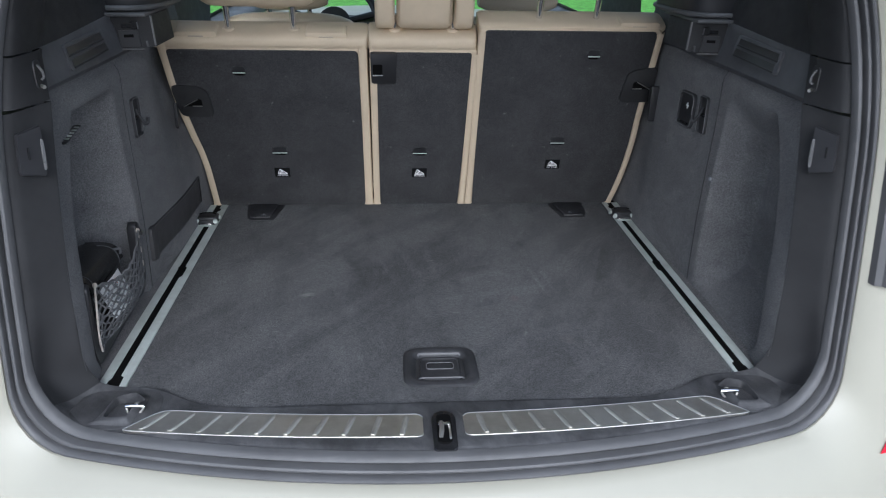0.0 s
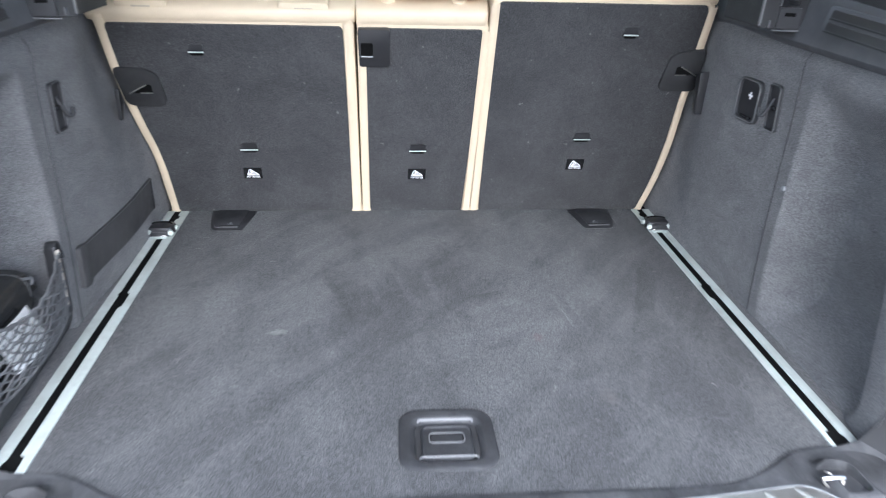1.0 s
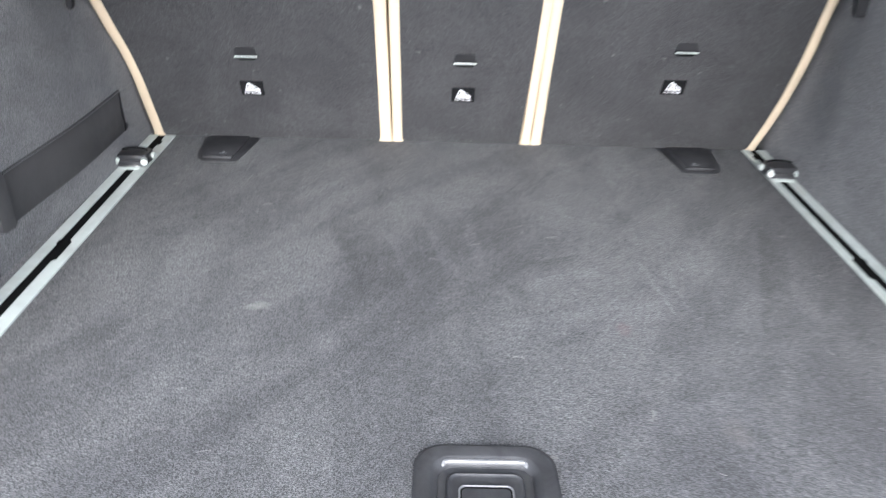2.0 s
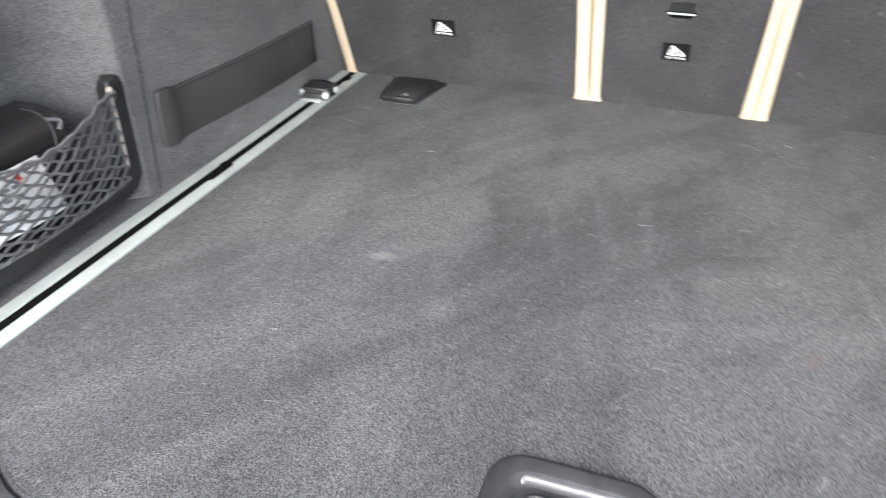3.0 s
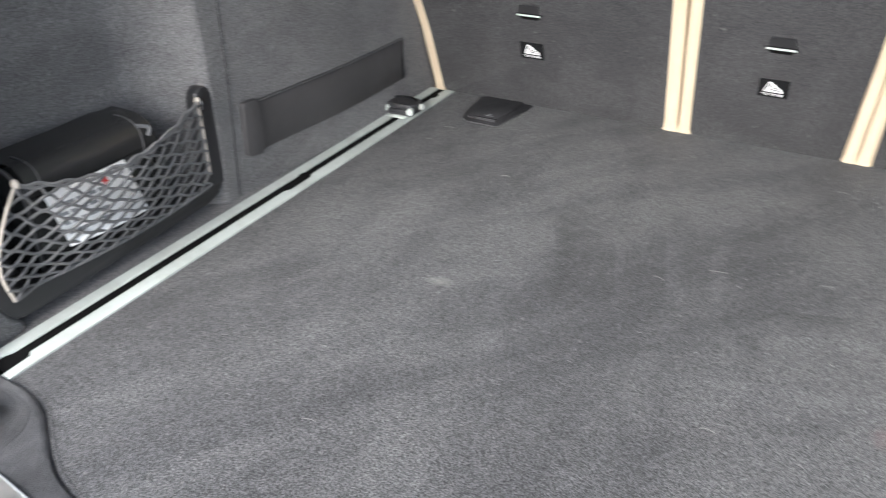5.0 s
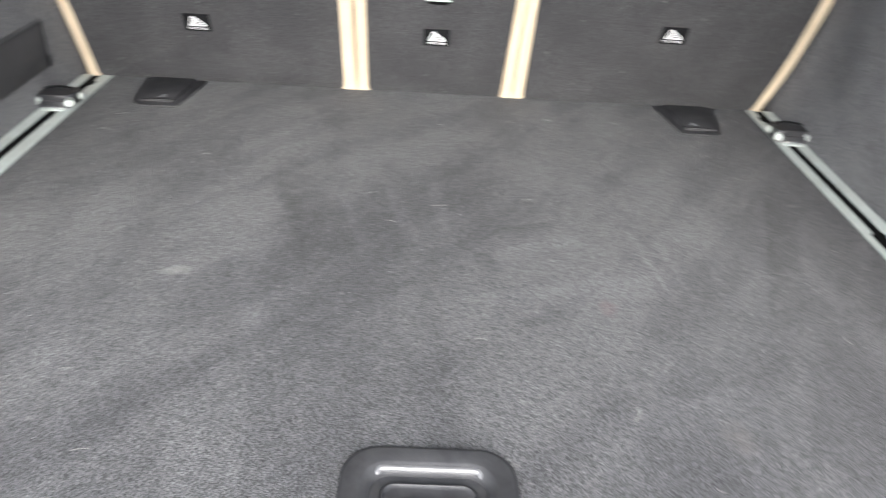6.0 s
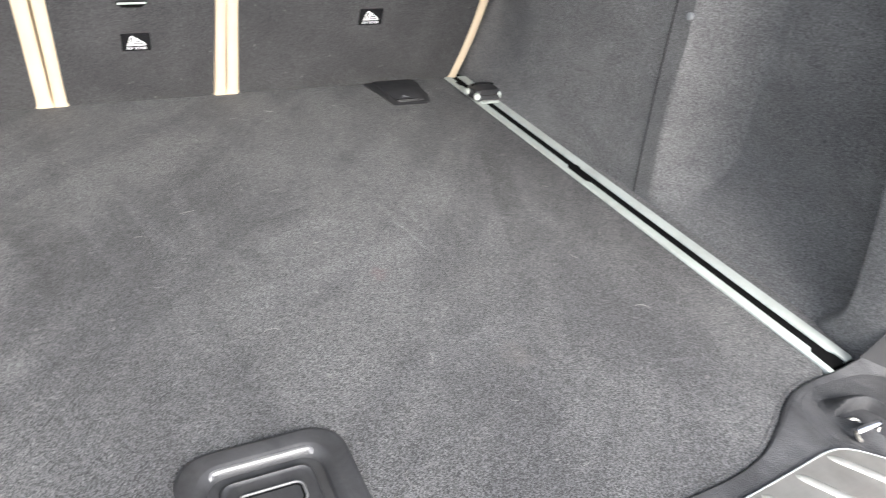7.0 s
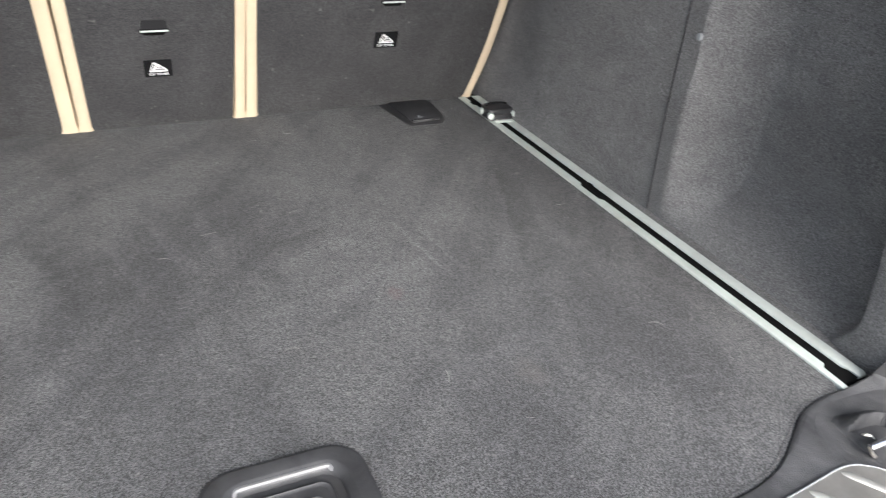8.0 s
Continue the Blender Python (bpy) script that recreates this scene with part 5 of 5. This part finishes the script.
part("guide", prism(soften([(0.0, 0.0), (0.016, 0.012), (0.020, 0.075), (0.002, 0.085)], 0.006), 0.0, 0.026, lambda a, b_, c: (XC + 0.546 - c * 0.7, 0.650 + a, 0.262 + b_), 0.003, 2), BLACK, strap)
strap = thing("belt_tongue", (XC - 0.545, 0.66, 0.24), "black belt guide hanging beside the seat back", "belt guide")
part("guide", prism(soften([(0.0, 0.0), (0.016, 0.010), (0.018, 0.055), (0.002, 0.062)], 0.006), 0.0, 0.010, lambda a, b_, c: (XC - 0.552 + c * 0.7, 0.664 + a, 0.240 + b_), 0.003, 2), BLACK, strap)

# release flaps on the top bolsters
for bar, u, z in ((bar_l, -0.475, 0.440), (bar_l, -0.195, 0.440), (bar_r, 0.500, 0.470)):
    f = lambda a, b_, c: on_seat(u + a, z + b_, -0.020 + c)
    fl = part("release_bezel", prism(rounded(-0.045, 0.045, -0.012, 0.010, 0.006, 4), -0.03, 0.012, f, 0.003, 2), CREAM, bar)
    # the slit's shade lies in its duller leather colour
    part("release_slit", prism(rounded(-0.016, 0.016, -0.002, 0.002, 0.001, 2), 0.0115, 0.0126, f), SHADED_CREAM, fl)


def headrest(u, z, w, h, deep, gap, skin, wings=False):
    t = thing("headrest", (u, 0.62, z - gap), "cream leather headrest on chrome posts above the rear seat", "headrest", "rear headrests")
    f = lambda a, b_, c: (u + a, 0.706 - 0.30 * (z - 0.45 + b_) + c, z + b_)
    def pad(x0, x1, dd, name):
        rows = []
        for i in range(17):
            s_ = -1 + 2 * i / 16
            k = max(1 - abs(s_) ** 6, 0) ** 0.5
            row = [f((x0 + x1) / 2 + (x1 - x0) / 2 * s_, h / 2 + h / 2 * squash(math.sin(q), 0.5) * (0.86 + 0.14 * k), dd * squash(math.cos(q), 0.5) * (0.6 + 0.4 * k)) for q in np.linspace(0, 2 * math.pi, 24, endpoint=False)]
            rows.append(row)
        part(name, loft(rows, True, True), skin, t)
    if wings:
        pad(-w, -w * 0.60, deep * 0.9, "wing")
        pad(-w * 0.56, w * 0.56, deep, "cushion")
        pad(w * 0.60, w, deep * 0.9, "wing")
    else:
        pad(-w, w, deep, "cushion")
    for s_ in (-1, 1):
        px = s_ * w * 0.60
        part("post", tube([f(px, -gap - 0.002, 0.0), f(px, 0.03, 0.0)], 0.0065, 12), CHROME, t, "chrome post")
        part("post_guide", tube([f(px, -gap - 0.006, 0.0), f(px, -gap + 0.003, 0.0), f(px, -gap + 0.006, 0.0)], 0.018, 16, taper=lambda q: 1 - 0.35 * q), skin, t)


headrest(-0.338, 0.505, 0.118, 0.16, 0.045, 0.052, CREAM)
headrest(0.020, 0.462, 0.108, 0.13, 0.045, 0.006, CREAM, True)
# same cream leather, shade put into this pad's colour
headrest(0.342, 0.555, 0.108, 0.16, 0.045, 0.078, SHADED_CREAM)


# ---------------------------------------------------------------- cabin seen over the seat backs
def front_seat(u, skin):
    t = thing("front_seat", (u, 1.75, -0.38), "cream leather front seat with a rounded backrest", "seat", "front seats")
    rows = []
    for i in range(19):
        s_ = -1 + 2 * i / 18
        k = max(1 - abs(s_) ** 4, 0) ** 0.5
        row = []
        for q in np.linspace(0, 2 * math.pi, 26, endpoint=False):
            zz = 0.005 + 0.40 * squash(math.sin(q), 0.55) * (0.72 + 0.28 * k)
            row.append((u + 0.26 * s_, 1.66 - 0.30 * zz + 0.085 * squash(math.cos(q), 0.6) * (0.5 + 0.5 * k), zz))
        rows.append(row)
    part("backrest", loft(rows, True, True), skin, t)
    rows = [[(u + 0.13 * s_, 1.57 + 0.045 * squash(math.cos(q), 0.6), 0.50 + 0.09 * squash(math.sin(q), 0.6) * (0.8 + 0.2 * max(1 - abs(s_) ** 4, 0))) for q in np.linspace(0, 2 * math.pi, 20, endpoint=False)] for s_ in np.linspace(-1, 1, 13)]
    part("head_pad", loft(rows, True, True), skin, t)
    part("cushion", box(u - 0.26, u + 0.26, 1.68, 2.2, -0.38, -0.10, 0.05, 3), skin, t)
    for s_ in (-1, 1):
        part("post", tube([(u + 0.07 * s_, 1.57, 0.34), (u + 0.07 * s_, 1.57, 0.44)], 0.007, 10), CHROME, t)


front_seat(XC - 0.40, CREAM)
# right seat wears the cream leather with shade in its colour
front_seat(XC + 0.36, SHADED_CREAM)
wheel = thing("steering_wheel", (XC - 0.36, 2.30, 0.15), "dark leather steering wheel with a pale trim line", "steering wheel")
m_ = Matrix.Translation((XC - 0.30, 2.30, 0.28)) @ Matrix.Rotation(radians(65), 4, "X")
part("rim", tube([m_ @ Vector((0.185 * math.cos(a), 0.185 * math.sin(a), 0)) for a in np.linspace(0, 2 * math.pi, 49)], 0.016, 10), BLACK, wheel)
part("hub", tube([m_ @ Vector((0, 0, -0.03)), m_ @ Vector((0, 0, 0.02))], 0.07, 20), BLACK, wheel)
for a in (0, 150, 270):
    part("spoke", tube([m_ @ Vector((0.05 * math.cos(radians(a + 15)), 0.05 * math.sin(radians(a + 15)), 0)), m_ @ Vector((0.18 * math.cos(radians(a + 15)), 0.18 * math.sin(radians(a + 15)), 0))], 0.014, 8), BLACK, wheel)
rows = [[(XC + x, y, z + 0.02 * math.cos(x * 3)) for x in np.linspace(-0.66, 0.66, 15)] for y, z in ((2.35, -0.2), (2.36, 0.06), (2.42, 0.15), (2.60, 0.18), (2.95, 0.20))]
solid("dashboard", loft(rows), BLACK, "dark grained dashboard under the windscreen", "dashboard", kind="structure")


# ---------------------------------------------------------------- lights on the rear corner
for side in (-1, 1):
    t = thing("tail_light", (XC + side * 0.66, -0.06, 0.2), "tail light with a grey inner flank beside the opening", "tail light", "tail lights")
    rows = []
    for z in np.linspace(0.20, 0.52, 9):
        o_ = HW - 0.006 * smooth(0.15, 0.5, z) - 0.80 * max(z - 0.36, 0) ** 2
        rows.append([(XC + side * (o_ + d), opening_y(XC + side * (o_ + d), z, y0), z) for d, y0 in ((0.044, -0.205), (0.048, -0.222), (0.058, -0.228), (0.062, -0.236), (0.085, -0.246), (0.090, -0.232))])
    part("flank", loft(rows), RUBBER, t)
    rows = []
    for z in np.linspace(0.22, 0.50, 8):
        o_ = HW - 0.80 * max(z - 0.36, 0) ** 2
        rows.append([(XC + side * (o_ + d), opening_y(XC + side * (o_ + d), z, y0), z) for d, y0 in ((0.088, -0.240), (0.10, -0.262), (0.15, -0.275), (0.22, -0.26))])
    part("lens", loft(rows), RED_LENS, t, "red lens")
    r_ = thing("reflector", (XC + side * 0.70, -0.13, -0.06), "red reflector strip in the white bumper corner", "reflector", "rear reflectors")
    outer = []
    for a in np.linspace(0, 0.13, 12):
        row = []
        for h in (-0.001, 0.001, 0.015, 0.029, 0.031):
            x, z = XC + side * (0.681 + a + 0.40 * h), -0.068 + 0.05 * a + h
            hit = rear_panel.ray_cast(Vector((x, -1.0, z)) - origin(rear_panel), Vector((0, 1, 0)))
            y = (hit[1] + origin(rear_panel)).y if hit[0] else opening_y(x, z, -0.262)
            row.append((x, y - (0.0025 if 0 < h < 0.030 else -0.002), z))
        outer.append(row)
    part("lens", loft(outer), RED_LENS, r_)


# ---------------------------------------------------------------- roof and cabin shell
rows = [[(XC + x, y, 0.965 - 0.10 * (x / 0.6) ** 2 + 0.02 * math.sin(math.pi * y / 3)) for x in np.linspace(-0.62, 0.62, 15)] for y in np.linspace(-0.04, 2.2, 12)]
b = loft(rows + [[(x, y, z + 0.03) for x, y, z in row] for row in rows[::-1]])
solid("ceiling", b, HEADLINER, "grey fabric headliner under the car's roof", "ceiling", kind="structure")
b = box(XC - 0.72, XC + 0.72, 0.86, 3.0, -0.42, -0.38)
solid("cabin_floor", b, VOID, "dark carpeted cabin floor", "floor", kind="structure")
for side, word in ((1, "right"), (-1, "left")):
    w = thing("cabin_wall_" + word, (XC + side * 0.72, 1.7, -0.4), "dark door trims and pillars of the cabin", "cabin wall", kind="structure")
    a, c = sorted((XC + side * 0.66, XC + side * 0.78))
    part("door_trim", box(a, c, 0.62, 3.0, -0.4, 0.33, 0.03, 3), TRIM, w)
    for y0, y1 in ((0.62, 0.86), (1.27, 1.75)):
        part("pillar", loft([[(XC + side * x, y, z) for x, z in ((0.70, 0.30), (0.68, 0.55), (0.60, 0.80), (0.50, 0.95))] for y in np.linspace(y0, y1, 4)]), TRIM, w)
for side in (1, -1):
    b = loft([[(XC + side * x, y, z) for x, z in ((0.715, 0.32), (0.69, 0.55), (0.61, 0.80), (0.52, 0.93))] for y in np.linspace(0.86, 2.6, 8)])
    g = solid("side_window", b, GLASS, "tinted side window of the cabin", "window", kind="structure")
    g.visible_shadow = False
b = loft([[(XC + x, 2.95 - 0.8 * t, 0.27 + 0.65 * t) for x in np.linspace(-0.68, 0.68, 6)] for t in np.linspace(0, 1, 5)])
g = solid("windscreen", b, GLASS, "clear windscreen", "window", kind="structure")
g.visible_shadow = False

# outer shell: flanks, roof skin, bonnet
for side, word in ((1, "right"), (-1, "left")):
    prof = ((0.60, -0.62), (0.74, -0.56), (0.80, -0.25), (0.82, 0.10), (0.80, 0.30), (0.755, 0.345))
    rows = [[(XC + side * (x - 0.10 * smooth(2.6, 3.9, y) ** 2), y, z - (0.06 * smooth(2.9, 3.9, y) if z > 0.2 else 0)) for x, z in prof] for y in np.linspace(0.60, 3.9, 14)]
    f = thing("flank_" + word, (XC + side * 0.78, 2.2, -0.62), "white painted flank of the car", "car side", kind="structure")
    part("flank_skin", loft(rows), PAINT, f)
rows = [[(XC + x, y, 1.005 - 0.09 * (x / 0.6) ** 2 + 0.02 * math.sin(math.pi * y / 3)) for x in np.linspace(-0.60, 0.60, 13)] for y in np.linspace(-0.03, 2.2, 10)]
solid("roof_skin", loft(rows), PAINT, "white painted roof of the car", "roof", kind="structure")
rows = [[(XC + x * (1 - 0.12 * k * k), 2.92 + 1.0 * k, 0.255 - 0.05 * k * k - 0.5 * max(k - 0.9, 0) * 10 * 0.6 - 0.03 * (x / 0.75) ** 2) for x in np.linspace(-0.76, 0.76, 11)] for k in (0, 0.2, 0.4, 0.6, 0.8, 0.9, 0.96, 1.0)]
solid("bonnet", loft(rows), PAINT, "white painted bonnet beyond the windscreen", "bonnet", kind="structure")

# open tailgate, raised over the opening
gate = thing("tailgate", (XC, 0.0, 0.98), "white tailgate standing open above the boot", "tailgate", kind="structure")
rows = [[(XC + x, y, z + 0.03 - 0.06 * (x / 0.6) ** 2) for x in np.linspace(-0.60, 0.60, 13)] for y, z in ((0.0, 0.99), (-0.3, 1.10), (-0.62, 1.20), (-0.85, 1.20), (-1.05, 1.08))]
part("outer_skin", loft([[(x, y, z + 0.05) for x, y, z in r] for r in rows]), PAINT, gate)
part("inner_lining", loft(rows), TRIM, gate)

# hairs and lint caught in the pile of the load floor, and loose fibre ends that stand out of it
def fibres(count, seed, shortest, longest, thin, thick, sides):
    rng = random.Random(seed)
    b = bmesh.new()
    for i in range(count):
        x, y, a = XC + rng.uniform(-0.46, 0.46), rng.uniform(-0.03, 0.78), rng.uniform(0, 6.283)
        if abs(x - HX) < 0.075 and abs(y - HY) < 0.072:
            continue
        size, bend, lift = rng.uniform(shortest, longest), rng.uniform(-2.2, 2.2), rng.uniform(0.0, 0.0008)
        pts, px, py = [], x, y
        for j in range(5):
            pts.append((px, py, 0.0003 + lift * math.sin(math.pi * j / 4) + 0.0003 * rng.random()))
            px, py, a = px + size / 4 * math.cos(a), py + size / 4 * math.sin(a), a + bend / 4
        tube(pts, rng.uniform(thin, thick), sides, b, False)
    return b


solid("lint", fibres(36, 11, 0.004, 0.018, 0.00014, 0.00026, 4), LINT, "fine pale hairs and lint caught in the carpet pile", "lint", kind="stuff")
solid("pile_fibres", fibres(5200, 5, 0.0022, 0.0060, 0.00010, 0.00019, 3), FIBRE, "loose grey fibre ends standing out of the carpet", "carpet pile", kind="stuff")
